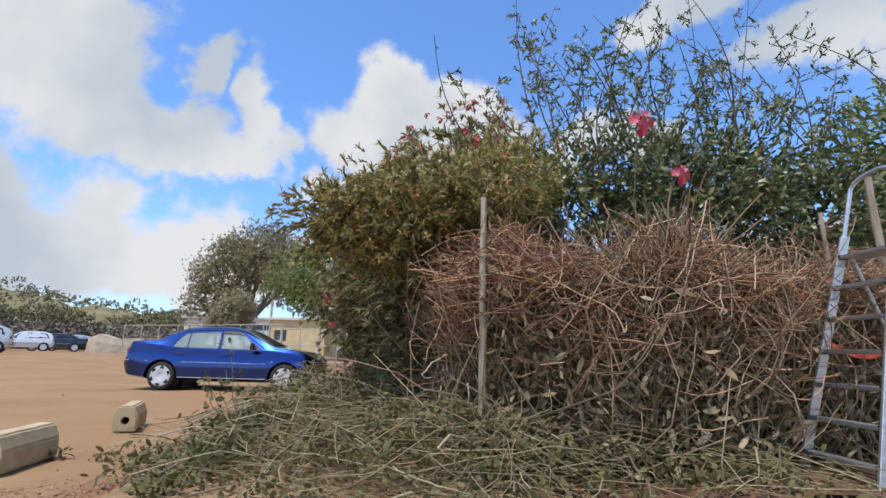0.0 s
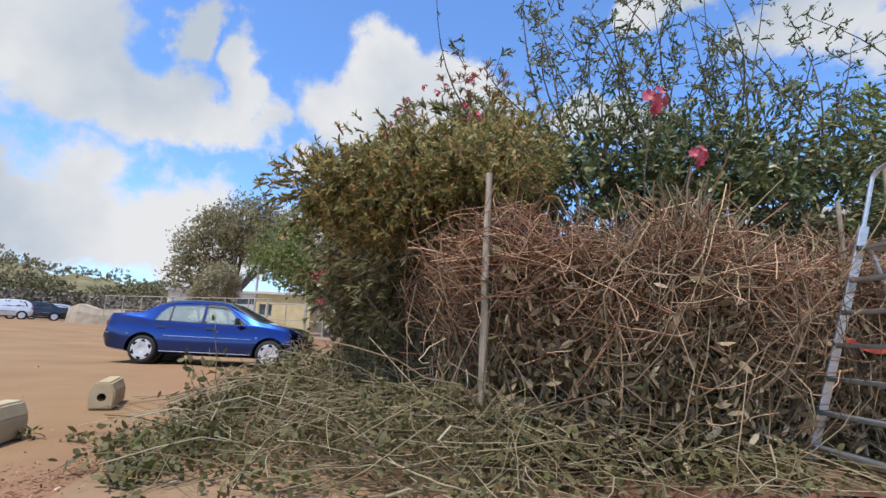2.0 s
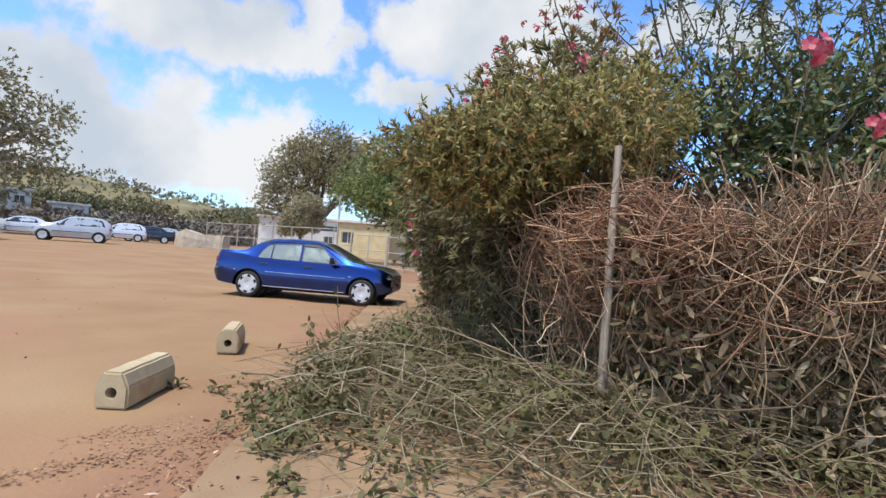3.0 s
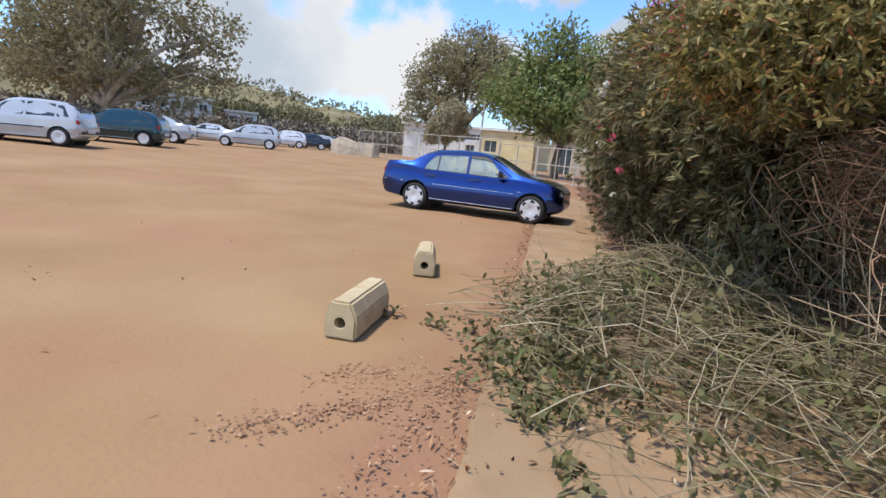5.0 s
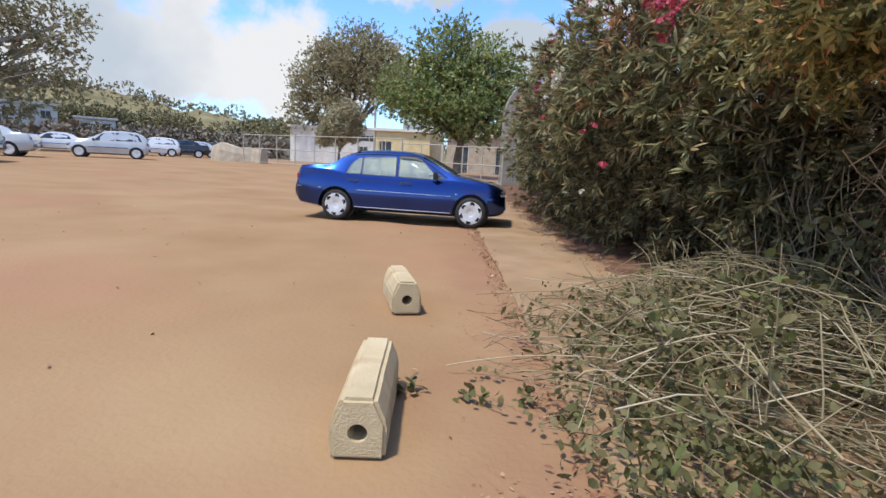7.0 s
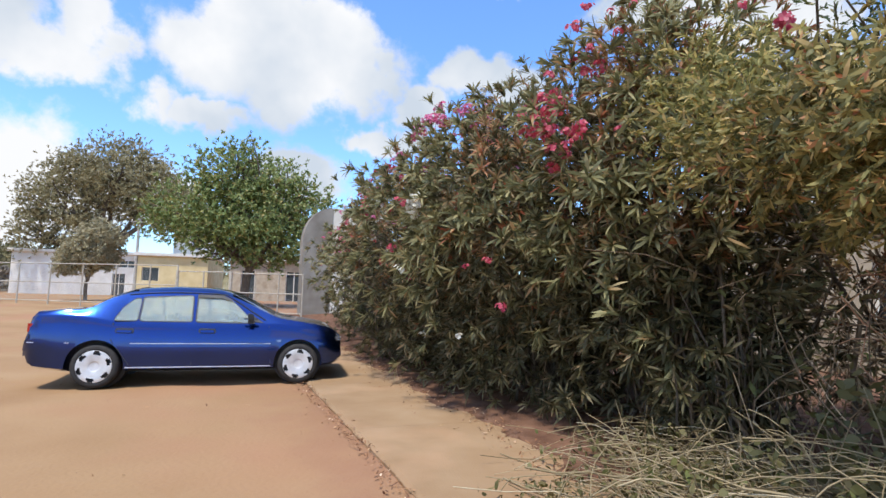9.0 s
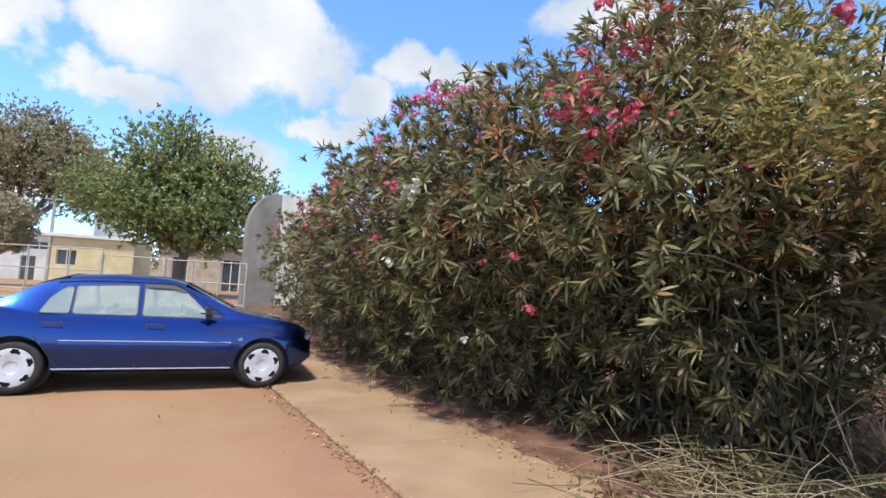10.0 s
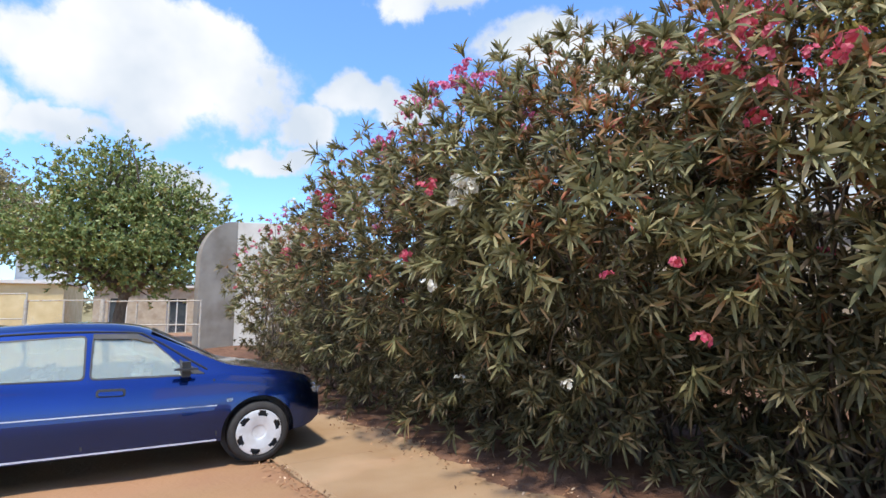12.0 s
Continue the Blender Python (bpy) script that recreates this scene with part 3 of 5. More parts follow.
    bmesh.ops.recalc_face_normals(bm, faces=bm.faces)
    part("rim", bm, hub or M_HUB, w, "silver wheel cover with dark slots")
    bm = cyl_y("d", 0, side * .02, side * .06, 0, ro * .97, 28)
    part("brake_drum", bm, M_PLAST, w)
    return w


def poly_on_side(pts, y_of, side, thick=.006, inner=.02):
    """A thin plate over side outline pts (x, z), lying on the surface y_of(x, z)."""
    bm = bmesh.new()
    a = [bm.verts.new((x, side * (y_of(x, z) + thick), z)) for x, z in pts]
    b = [bm.verts.new((x, side * (y_of(x, z) - inner), z)) for x, z in pts]
    bm.faces.new(a)
    bm.faces.new(b[::-1])
    for i in range(len(pts)):
        j = (i + 1) % len(pts)
        bm.faces.new((a[i], b[i], b[j], a[j]))
    bmesh.ops.recalc_face_normals(bm, faces=bm.faces)
    return bm


def rounded(pts, r=.05, n=4):
    """Round the corners of an outline."""
    out = []
    for i, p in enumerate(pts):
        a, b = Vector(pts[i - 1]), Vector(pts[(i + 1) % len(pts)])
        p = Vector(p)
        d0, d1 = (a - p), (b - p)
        q0, q1 = p + d0.normalized() * min(r, d0.length * .4), p + d1.normalized() * min(r, d1.length * .4)
        for k in range(n + 1):
            s = k / n
            out.append(tuple((q0 * (1 - s) + p * s) * (1 - s) + (p * (1 - s) + q1 * s) * s))
    return out


SALOON = [(-.84, .40, .58, .61, .64, .72, .60), (-.82, .30, .84, .90, .76, .80, .72), (-.78, .26, .95, .995, .78, .82, .75), (-.45, .22, .96, 1.02, .834, .84, .73), (-.16, .20, .945, 1.035, .839, .845, .70),
          (.08, .20, .90, 1.22, .839, .845, .62), (.36, .20, .865, 1.325, .839, .845, .58), (.85, .20, .855, 1.362, .839, .845, .575), (1.30, .20, .85, 1.355, .839, .845, .57), (1.55, .20, .85, 1.32, .839, .845, .57),
          (1.95, .20, .855, 1.12, .839, .845, .64), (2.28, .20, .865, .945, .834, .84, .71), (2.65, .21, .82, .885, .79, .83, .72), (2.95, .22, .77, .835, .77, .81, .70), (3.12, .25, .70, .765, .73, .77, .64), (3.20, .33, .58, .66, .64, .67, .52)]
HATCH = [(-.62, .40, .62, .66, .60, .68, .5), (-.56, .28, .86, 1.02, .76, .80, .62), (-.40, .22, .90, 1.26, .80, .83, .58), (-.05, .20, .90, 1.42, .80, .84, .57), (.6, .20, .88, 1.46, .80, .845, .575), (1.2, .20, .87, 1.44, .80, .845, .57),
         (1.5, .20, .86, 1.38, .80, .845, .57), (1.95, .20, .85, 1.12, .80, .84, .63), (2.28, .20, .84, .96, .80, .83, .68), (2.7, .21, .78, .88, .78, .81, .66), (3.0, .24, .66, .76, .72, .75, .56), (3.14, .34, .52, .58, .58, .60, .44)]


def side_y(stations):
    st = np.array(stations)

    def f(x, z):
        zb, zt, hb, ht = (np.interp(x, st[:, 0], st[:, c]) for c in (2, 3, 5, 6))
        s = np.clip((z - zb) / max(zt - zb, .05), 0, 1)
        if s <= 0:
            return float(hb * np.interp(z, [.2, .40, .51, .65, .755, .84], [.993, .997, 1.0, .985, .962, .934]))
        mid = ht + (hb * .905 - ht) * .5
        return float(np.interp(s, [0, .5, .88, 1], [hb * .915, mid, ht, ht * .7]))
    return f


def car(name, label, colour, shape="saloon", detail=True, group=""):
    """A car, rear axle at the origin on the ground, nose along x."""
    st = SALOON if shape == "saloon" else HATCH
    c = thing(name, label, "car", group=group)
    body = part("body", body_loft(st), colour, c)
    wb, wr = 2.58, .287
    cutters = []
    for x in (0, wb):
        for s in (1, -1):
            cutters.append(part("cutter", cyl_y("c", x, s * .60, s * 1.0, wr + .005, wr + .055), None))
    ys = side_y(st)
    if shape == "saloon":
        outlines = [("quarter_glass", [(.17, .892), (.455, .888), (.455, 1.185), (.385, 1.185), (.26, 1.07)]), ("rear_door_glass", [(.485, .888), (1.125, .88), (1.105, 1.235), (.485, 1.20)]),
                    ("front_door_glass", [(1.185, .88), (1.955, .872), (1.60, 1.20), (1.48, 1.235), (1.175, 1.24)])]
    else:
        outlines = [("quarter_glass", [(-.30, .93), (.06, .93), (.06, 1.30), (-.10, 1.30)]), ("rear_door_glass", [(.12, .925), (.92, .91), (.92, 1.34), (.12, 1.33)]),
                    ("front_door_glass", [(1.0, .91), (1.95, .88), (1.55, 1.27), (1.0, 1.34)])]
    if detail:
        inner = [(q[0], .42, q[2], q[3] - .05, q[4] - .08, q[5] - .07, q[6] - .05) for q in st if .1 <= q[0] <= 2.0]
        cutters.append(part("cutter", body_loft(inner, dense=20), None))
        for nm, o in outlines:
            bm = bmesh.new()
            ring = [[bm.verts.new((x, yy, z)) for x, z in rounded(o, .035)] for yy in (-1.2, 1.2)]
            bm.faces.new(ring[0])
            bm.faces.new(ring[1][::-1])
            for i in range(len(ring[0])):
                j = (i + 1) % len(ring[0])
                bm.faces.new((ring[0][i], ring[1][i], ring[1][j], ring[0][j]))
            bmesh.ops.recalc_face_normals(bm, faces=bm.faces)
            cutters.append(part("cutter", bm, None))
    cut(body, cutters)
    for p in body.data.polygons:
        p.use_smooth = True
    body.data.set_sharp_from_angle(angle=radians(28))
    for x in (0, wb):
        for s in (1, -1):
            wheel(c, x, s * .735, wr, s, fancy=detail)
            part("wheel_well", cyl_y("w", x, s * .40, s * .62, wr + .01, wr + .05, 24), M_PLAST, c)
    for s in (1, -1):
        for nm, o in outlines:
            g = part(nm, poly_on_side(rounded(o, .035), ys, s, .004, .002), M_GLASS if detail else M_DARKPANE, c)
            g.visible_shadow = False
            if not detail:
                continue
            mx, mz = np.mean([q[0] for q in o]), np.mean([q[1] for q in o])
            big = rounded([((x - mx) * 1.05 + mx, (z - mz) * 1.07 + mz) for x, z in o], .05)
            small = rounded(o, .035)
            bm = bmesh.new()
            rows = [[bm.verts.new((x, s * (ys(x, z) + .006), z)) for x, z in ring] for ring in (big, small)]
            rows.append([bm.verts.new((x, s * (ys(x, z) - .02), z)) for x, z in small])
            for p, q in zip(rows, rows[1:]):
                for k in range(len(p)):
                    bm.faces.new((p[k], p[(k + 1) % len(p)], q[(k + 1) % len(p)], q[k]))
            bmesh.ops.recalc_face_normals(bm, faces=bm.faces)
            part("window_seal", bm, M_PLAST, c)
    # windscreen and rear window lie on the loft's slopes
    def pane(nm, x0, x1, inset):
        a = np.array(st)
        bm = bmesh.new()
        rows = []
        for k in range(5):
            x = x0 + (x1 - x0) * k / 4
            zt, ht = np.interp(x, a[:, 0], a[:, 3]), np.interp(x, a[:, 0], a[:, 6])
            rows.append([bm.verts.new((x, ht * q * inset, zt + .014 - .03 * abs(q) ** 3)) for q in (-1, -.6, -.2, .2, .6, 1)])
        for p, q in zip(rows, rows[1:]):
            for j in range(5):
                bm.faces.new((p[j], p[j + 1], q[j + 1], q[j]))
        r = bmesh.ops.solidify(bm, geom=bm.faces[:], thickness=.012)
        bmesh.ops.recalc_face_normals(bm, faces=bm.faces)
        part(nm, bm, M_DARKPANE, c)
    if shape == "saloon":
        pane("windscreen", 1.62, 2.22, .93)
        pane("rear_window", -.14, .38, .90)
    else:
        pane("windscreen", 1.56, 2.2, .93)
        pane("rear_window", -.50, -.12, .86)
    nose, tail = st[-1][0], st[0][0]
    for s in (1, -1):
        m = part("mirror", box_bm(.19, .20, .135, (1.91, s * .945, .935), .06), M_PLAST, c, "black door mirror")
        part("mirror_arm", box_bm(.07, .10, .045, (1.93, s * .855, .895), .018), M_PLAST, m)
        part("headlamp", box_bm(.26, .26, .14, (nose - .125, s * .585, .635), .045), M_LAMPGLASS, c, "clear headlamp")
        part("tail_lamp", box_bm(.14, .16, .17, (tail + .105, s * .69, .785), .03), M_REDLAMP, c, "red tail lamp")
        part("side_strip", poly_on_side([(.40, .545), (2.17, .535), (2.17, .57), (.40, .58)], ys, s, .010), M_PLAST if not detail else colour, c)
        part("strip_line", poly_on_side([(.40, .583), (2.19, .572), (2.19, .580), (.40, .591)], ys, s, .013), M_TRIM, c, "thin bright line on the side strip")
        part("sill_line", poly_on_side([(.36, .262), (2.20, .256), (2.20, .270), (.36, .276)], ys, s, .006), M_TRIM, c, "thin bright sill line")
        if detail:
            part("mirror_sail", poly_on_side([(1.87, .882), (2.08, .870), (1.86, 1.01)], ys, s, .009), M_PLAST, c)
            part("wind_deflector", poly_on_side(rounded([(1.17, 1.215), (1.49, 1.208), (1.60, 1.17), (1.64, 1.18), (1.50, 1.255), (1.16, 1.26)], .02), ys, s, .022, -.012), M_PLAST, c, "smoked plastic wind deflector")
            for rail in ([(.30, 1.235), (.55, 1.262), (.85, 1.276), (1.15, 1.276), (1.42, 1.268), (1.54, 1.255)], [(1.54, 1.255), (1.72, 1.15), (1.9, 1.03), (2.1, .905)]):
                part("roof_gutter", capped_rod([(x, s * (ys(x, z) + .002), z) for x, z in rail], .009, 6), M_PLAST, c)
            part("bumper_seam", poly_on_side([(-.77, .60), (-.30, .592), (-.30, .600), (-.77, .608)], ys, s, .006), M_TRIM, c, "thin bright line along the bumper")
            for x in (.32, 1.34):
                # flat black plate that stands for the shade in the handle's hollow
                part("handle_recess", poly_on_side(rounded([(x - .11, .722), (x + .11, .717), (x + .11, .785), (x - .11, .79)], .03), ys, s, .005), M_PLAST, c)
                h = part("door_handle", poly_on_side(rounded([(x - .09, .735), (x + .09, .73), (x + .09, .765), (x - .09, .77)], .015), ys, s, .016), colour, c)
            for line in ([(1.152, .30), (1.164, .30), (1.164, .86), (1.152, .86)], [(2.19, .30), (2.201, .30), (2.164, .82), (2.153, .82)], [(.17, .62), (.182, .62), (.182, .86), (.17, .86)], [(.40, .30), (.411, .30), (.182, .62), (.17, .62)]):
                part("door_gap", poly_on_side(line, ys, s, .004), M_PLAST, c)
            part("indicator", poly_on_side(rounded([(2.27, .60), (2.33, .60), (2.33, .635), (2.27, .635)], .01), ys, s, .012), M_LAMPGLASS, c)
    part("front_bumper", box_bm(.14, 1.30, .20, (nose - .05, 0, .40), .06), colour if detail else M_PLAST, c)
    part("rear_bumper", box_bm(.16, 1.46, .22, (tail + .06, 0, .47), .06), colour if detail else M_PLAST, c)
    part("number_plate", box_bm(.012, .52, .11, (tail - .026, 0, .52), .003), M_PLATE, c)
    part("underbody", box_bm(3.2, 1.2, .10, (1.25, 0, .23), .02), M_PLAST, c)
    part("cabin_floor", box_bm(1.9, 1.3, .06, (1.1, 0, .45), .01), M_SEAT, c)
    for x in (.75, 1.55):
        for s in (1, -1):
            part("seat", box_bm(.18, .48, .46, (x, s * .34, .72), .07), M_SEAT, c)
    return c


blue = car("car", "dark metallic blue four-door saloon parked on the dirt", M_BLUE, "saloon")
blue.matrix_world = pose(-5.985, 11.32, 0)
FAR = dict(group="cars parked across the dirt lot")
def parked(label, colour, shape, x, y, heading):
    c = car("car", label, colour, shape, detail=False, **FAR)
    c.matrix_world = pose(x, y, float(rise(np.array(x), np.array(y))), 0, 0, heading)
    return c


parked("dark teal hatchback with a black rear, parked on dirt", M_TEAL, "hatch", -21.3, 17.1, 210)
parked("silver hatchback beside the teal one, parked on dirt", M_SILVER, "hatch", -19.6, 12.5, 212)
parked("white saloon parked at the lot's far edge", M_WHITECAR, "saloon", -33.6, 34.7, 216)
parked("silver hatchback parked across the dirt lot", M_SILVER, "hatch", -23.4, 27.7, 214)
parked("white hatchback parked across the dirt lot", M_WHITECAR, "hatch", -29.6, 39.6, 214)
parked("black saloon parked across the dirt lot", M_BLACKCAR, "saloon", -28.2, 40.9, 216)
parked("silver saloon parked behind a black one", M_SILVER, "saloon", -29.6, 45.0, 214)
parked("dark green saloon at the lot's end", M_GREENCAR, "saloon", -32.0, 51.0, 216)
parked("black hatchback behind the teal car", M_BLACKCAR, "hatch", -35.0, 31.2, 214)
parked("silver saloon behind the teal hatchback", M_SILVER, "saloon", -24.6, 21.6, 212)
parked("dark green hatchback in the far row", M_GREENCAR, "hatch", -31.5, 27.0, 212)


# ---- concrete blocks ----
def block(x, y, heading, length):
    """A chamfered parking block with a hole through its length."""
    outline = [(-.115, 0), (.115, 0), (.115, .155), (.068, .262), (-.068, .262), (-.115, .155)]
    bm = bmesh.new()
    for s in range(9):
        yy = length * s / 8
        jit = np.random.default_rng(int(abs(x * 100)) + s).uniform(-.0018, .0018, (6, 2))
        ring = [bm.verts.new((p[0] + j[0], yy, max(0, p[1] + j[1]))) for p, j in zip(outline, jit)]
        if s:
            for j in range(6):
                bm.faces.new((prev[j], prev[(j + 1) % 6], ring[(j + 1) % 6], ring[j]))
        else:
            bm.faces.new(ring[::-1])
        prev = ring
    bm.faces.new(prev)
    bmesh.ops.recalc_face_normals(bm, faces=bm.faces)
    bmesh.ops.bevel(bm, geom=[e for e in bm.edges if e.calc_face_angle(0) > .3], offset=.016, segments=2, affect="EDGES")
    ob = part("parking_block", bm, M_BLOCK)
    cut(ob, [part("cutter", cyl_y("c", 0, -.1, length + .1, .115, .040, 28), None)])
    tagged(ob, "sand-coloured concrete parking block with a hole, lying on dirt", "concrete block", "parking blocks beside the pavement")
    ob.matrix_world = pose(x, y, 0, 0, 0, heading)
    return ob


block(-3.315, 2.97, 8, .72)
block(-3.50, 4.94, 20, .64)


# ---- foliage ----
def crown_points(rng, n, centre, radii, inner=.45, lumps=.22, low=-.8):
    """Places and outward ways in a lumpy egg, denser towards its skin."""
    d = rng.normal(size=(n * 3, 3))
    d /= np.linalg.norm(d, axis=1, keepdims=True)
    d = d[d[:, 2] > low][:n]
    k = rng.normal(size=(7, 3)) * 2.6
    ph = rng.uniform(0, 6.28, 7)
    bump = np.sin(d @ k.T + ph).sum(1) / 7 * 2.2
    r = (inner + (1 - inner) * rng.random(len(d)) ** .55) * (1 + lumps * bump)
    return np.array(centre) + d * np.array(radii) * r[:, None], d


def limbs(rng, base, ends, r0, r1, wob=.12, k=7, sides=6):
    """Tapered limbs from a base to ends, bent at random."""
    ends = np.asarray(ends, float)
    n = len(ends)
    s = np.linspace(0, 1, k)[None, :, None]
    base = np.broadcast_to(np.asarray(base, float), ends.shape)
    p = base[:, None] * (1 - s) + ends[:, None] * s
    length = np.linalg.norm(ends - base, axis=1)[:, None, None]
    bend = rng.normal(size=(n, 1, 3)) * wob * length
    p = p + bend * np.sin(np.pi * s) + rng.normal(size=p.shape) * .012 * length * np.sin(np.pi * s)
    rad = r0 + (r1 - r0) * s[..., 0]
    return tubes(p, np.broadcast_to(rad, (n, k)), sides)


def limb_paths(rng, base, ends, r0, r1, wob=.12, k=7):
    ends = np.asarray(ends, float)
    n = len(ends)
    s = np.linspace(0, 1, k)[None, :, None]
    base = np.broadcast_to(np.asarray(base, float), ends.shape)
    p = base[:, None] * (1 - s) + ends[:, None] * s
    length = np.linalg.norm(ends - base, axis=1)[:, None, None]
    p = p + (rng.normal(size=(n, 1, 3)) * wob * length + rng.normal(size=p.shape) * .012 * length) * np.sin(np.pi * s)
    return p, np.broadcast_to(r0 + (r1 - r0) * s[..., 0], (n, k))


def rods(name, paths, radii, mat, parent, singles, sides=5, rest="", label=""):
    """Rods under a thing: the first ones each a part of its own, the others joined."""
    for i in range(min(singles, len(paths))):
        part(name, raw_mesh(name, *tubes(paths[i:i + 1], radii[i:i + 1], sides), True), mat, parent, label)
    if len(paths) > singles:
        tagged(part(rest or name, raw_mesh(rest or name, *tubes(paths[singles:], radii[singles:], sides), True), mat, parent, label), kind="stuff")


OLE_SHOOTS = [shoot(np.random.default_rng(20 + i), 15, .185, .023, (100, 28), .09, .18) for i in range(3)]
OLE_WHORLS = [shoot(np.random.default_rng(25 + i), 17, .18, .027, (118, 38), .06, .34) for i in range(3)]
BROAD_SHOOTS = [shoot(np.random.default_rng(30 + i), 9, .075, .026, (100, 30), .16, .2) for i in range(3)]
DROOP_SHOOTS = [shoot(np.random.default_rng(40 + i), 14, .062, .020, (125, 55), .12, .6) for i in range(3)]
FAR_SHOOTS = [shoot(np.random.default_rng(50 + i), 7, .30, .12, (110, 20), .30, .2) for i in range(3)]


def foliage(rng, shoots, places, ways, size, up=.35, sag=0.0):
    ways = ways + np.array((0, 0, up)) + rng.normal(size=ways.shape) * .38
    which = rng.integers(0, len(shoots), len(places))
    pairs = []
    for i, sh in enumerate(shoots):
        w = which == i
        if w.any():
            v, f = scatter(sh, places[w], frames(ways[w], rng, rng.uniform(size[0], size[1], w.sum())))
            if sag:
                off = v - np.repeat(places[w], len(sh[0]), 0)
                v[:, 2] -= sag * (off ** 2).sum(1)
            pairs.append((v, f))
    return merged(pairs)


def flower_template(rng, petals=5, blossoms=9, radius=.075, size=.032):
    """A loose head of five-petalled blossoms."""
    pairs = []
    for _ in range(blossoms):
        c = rng.normal(size=3)
        c = c / np.linalg.norm(c) * radius * rng.uniform(.5, 1)
        c[2] = abs(c[2]) * .8
        axis = c / np.linalg.norm(c)
        fr = frames(axis[None], rng, [1.0])[0]
        for p in range(petals):
            lv, lf = leaf(size, size * .8, -.25, .1)
            lv = lv @ turn("Z", p * 72).T
            pairs.append((lv @ fr.T + c, lf))
    return merged(pairs)


FLOWERS = [raw_mesh("flower_head", *flower_template(np.random.default_rng(60 + i))) for i in range(3)]


def flower_set(parent, rng, places, mat):
    for p in places:
        src = FLOWERS[rng.integers(0, 3)]
        key = src.name + mat.name
        me = FLOWER_MESH.get(key)
        if me is None:
            me = src.copy()
            me.materials.append(mat)
            FLOWER_MESH[key] = me
        ob = new("flower_head", me)
        ob.parent = parent
        ob.matrix_local = pose(*p, rng.uniform(-40, 40), rng.uniform(-40, 40), rng.uniform(0, 360)) @ Matrix.Scale(rng.uniform(.6, 1.1), 4)


FLOWER_MESH = {}


def oleander(x, y, rx, ry, top, colour, n, blooms, seed, dry=.22, low=.0, heads=()):
    """An oleander bush: many bare stems from the ground, a leafy crown, flower heads."""
    rng = np.random.default_rng(seed)
    tint = {M_PINK: "pink", M_RED: "red", M_WHITE_P: "white"}[colour]
    b = thing("oleander_bush", f"tall dense oleander bush with {tint} flowers beside the pavement", "bush", pose(x, y, 0), "oleanders in the hedge")
    zc, rz = (top + low) / 2, (top - low) / 2
    P, D = crown_points(rng, n // 5, (0, 0, zc), (rx * .90, ry, rz * .95), .32, .20, -.93)
    P, D = np.repeat(P, 5, 0), np.repeat(D, 5, 0)
    P = P + rng.normal(0, .15, P.shape)
    keep = P[:, 2] > .10
    P, D = P[keep], D[keep]
    # more of the bright drying leaves higher up, so the top looks sunlit
    sel = rng.random(len(P)) < dry * np.clip((P[:, 2] - 1.1) / 2.6, .03, 1.2)
    v, f = foliage(rng, OLE_SHOOTS, P[~sel], D[~sel], (.65, 1.1), .15, .5)
    if 6.5 < y < 15:
        k = n // 9
        a = rng.uniform(radians(110), radians(285), k)
        q = rng.uniform(.45, .86, k)
        S = np.stack([np.cos(a) * rx * q, np.sin(a) * ry * q, rng.uniform(.16, 1.45, k)], 1)
        E = np.stack([np.cos(a), np.sin(a), np.full(k, -.1)], 1)
        v, f = merged([(v, f), foliage(rng, OLE_SHOOTS, S, E, (.7, 1.1), .0, .6)])
    # whorls of long leaves at the ends of the outer branches, in sprays; light is in their paler colour
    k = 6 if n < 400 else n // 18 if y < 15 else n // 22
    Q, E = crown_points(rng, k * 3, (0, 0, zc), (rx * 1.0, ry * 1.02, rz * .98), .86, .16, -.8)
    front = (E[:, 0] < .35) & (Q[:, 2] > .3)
    # few pale whorls low down, so the dark inner colour reads as shade
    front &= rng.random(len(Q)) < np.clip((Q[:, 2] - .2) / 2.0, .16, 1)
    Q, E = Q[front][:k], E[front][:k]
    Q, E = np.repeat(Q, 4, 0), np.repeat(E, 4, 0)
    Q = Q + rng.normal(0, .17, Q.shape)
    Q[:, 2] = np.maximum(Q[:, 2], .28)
    part("outer_sprays", raw_mesh("outer_sprays", *foliage(rng, OLE_WHORLS, Q, E, (.8, 1.2), -.05, .55)), M_OLE_LIT, b, "grey-green whorls of long leaves")
    part("crown", raw_mesh("crown", v, f), M_OLE_SHADED, b)
    v, f = foliage(rng, OLE_SHOOTS, P[sel], D[sel], (.65, 1.05), .25, .7)
    part("dry_foliage", raw_mesh("dry_foliage", v, f), M_OLE_TIP, b, "yellowing and browning leaves")
    ends = P[rng.choice(len(P), 70, replace=False)]
    base = np.stack([rng.normal(0, .28, 70), rng.normal(0, .35, 70), np.full(70, -.05)], 1)
    rods("stem", *limb_paths(rng, base, ends, .020, .006, .06), M_BARK, b, 70 if y < 13 else 12, 5, "stem_thicket")
    cand = P[(D[:, 0] < .0) & (P[:, 2] > 1.2)]
    if len(cand) and blooms:
        w = np.clip((cand[:, 2] - 1.0) / 3, .02, 1) ** 3.0
        pick = cand[rng.choice(len(cand), min(blooms, len(cand)), replace=False, p=w / w.sum())]
        d = (pick - (0, 0, zc)) / (rx, ry, rz)
        pick = (0, 0, zc) + d / np.linalg.norm(d, axis=1, keepdims=True) * np.array((rx, ry, rz)) * 1.10
        flower_set(b, rng, pick, colour)
    flower_set(b, rng, [(hx - x + a, hy - y + b_, hz + c_) for hx, hy, hz in heads for a, b_, c_ in ((0, 0, 0), (-.04, .10, .06), (-.02, -.09, .05))[:3 if hz > 2.2 else 1]], colour)
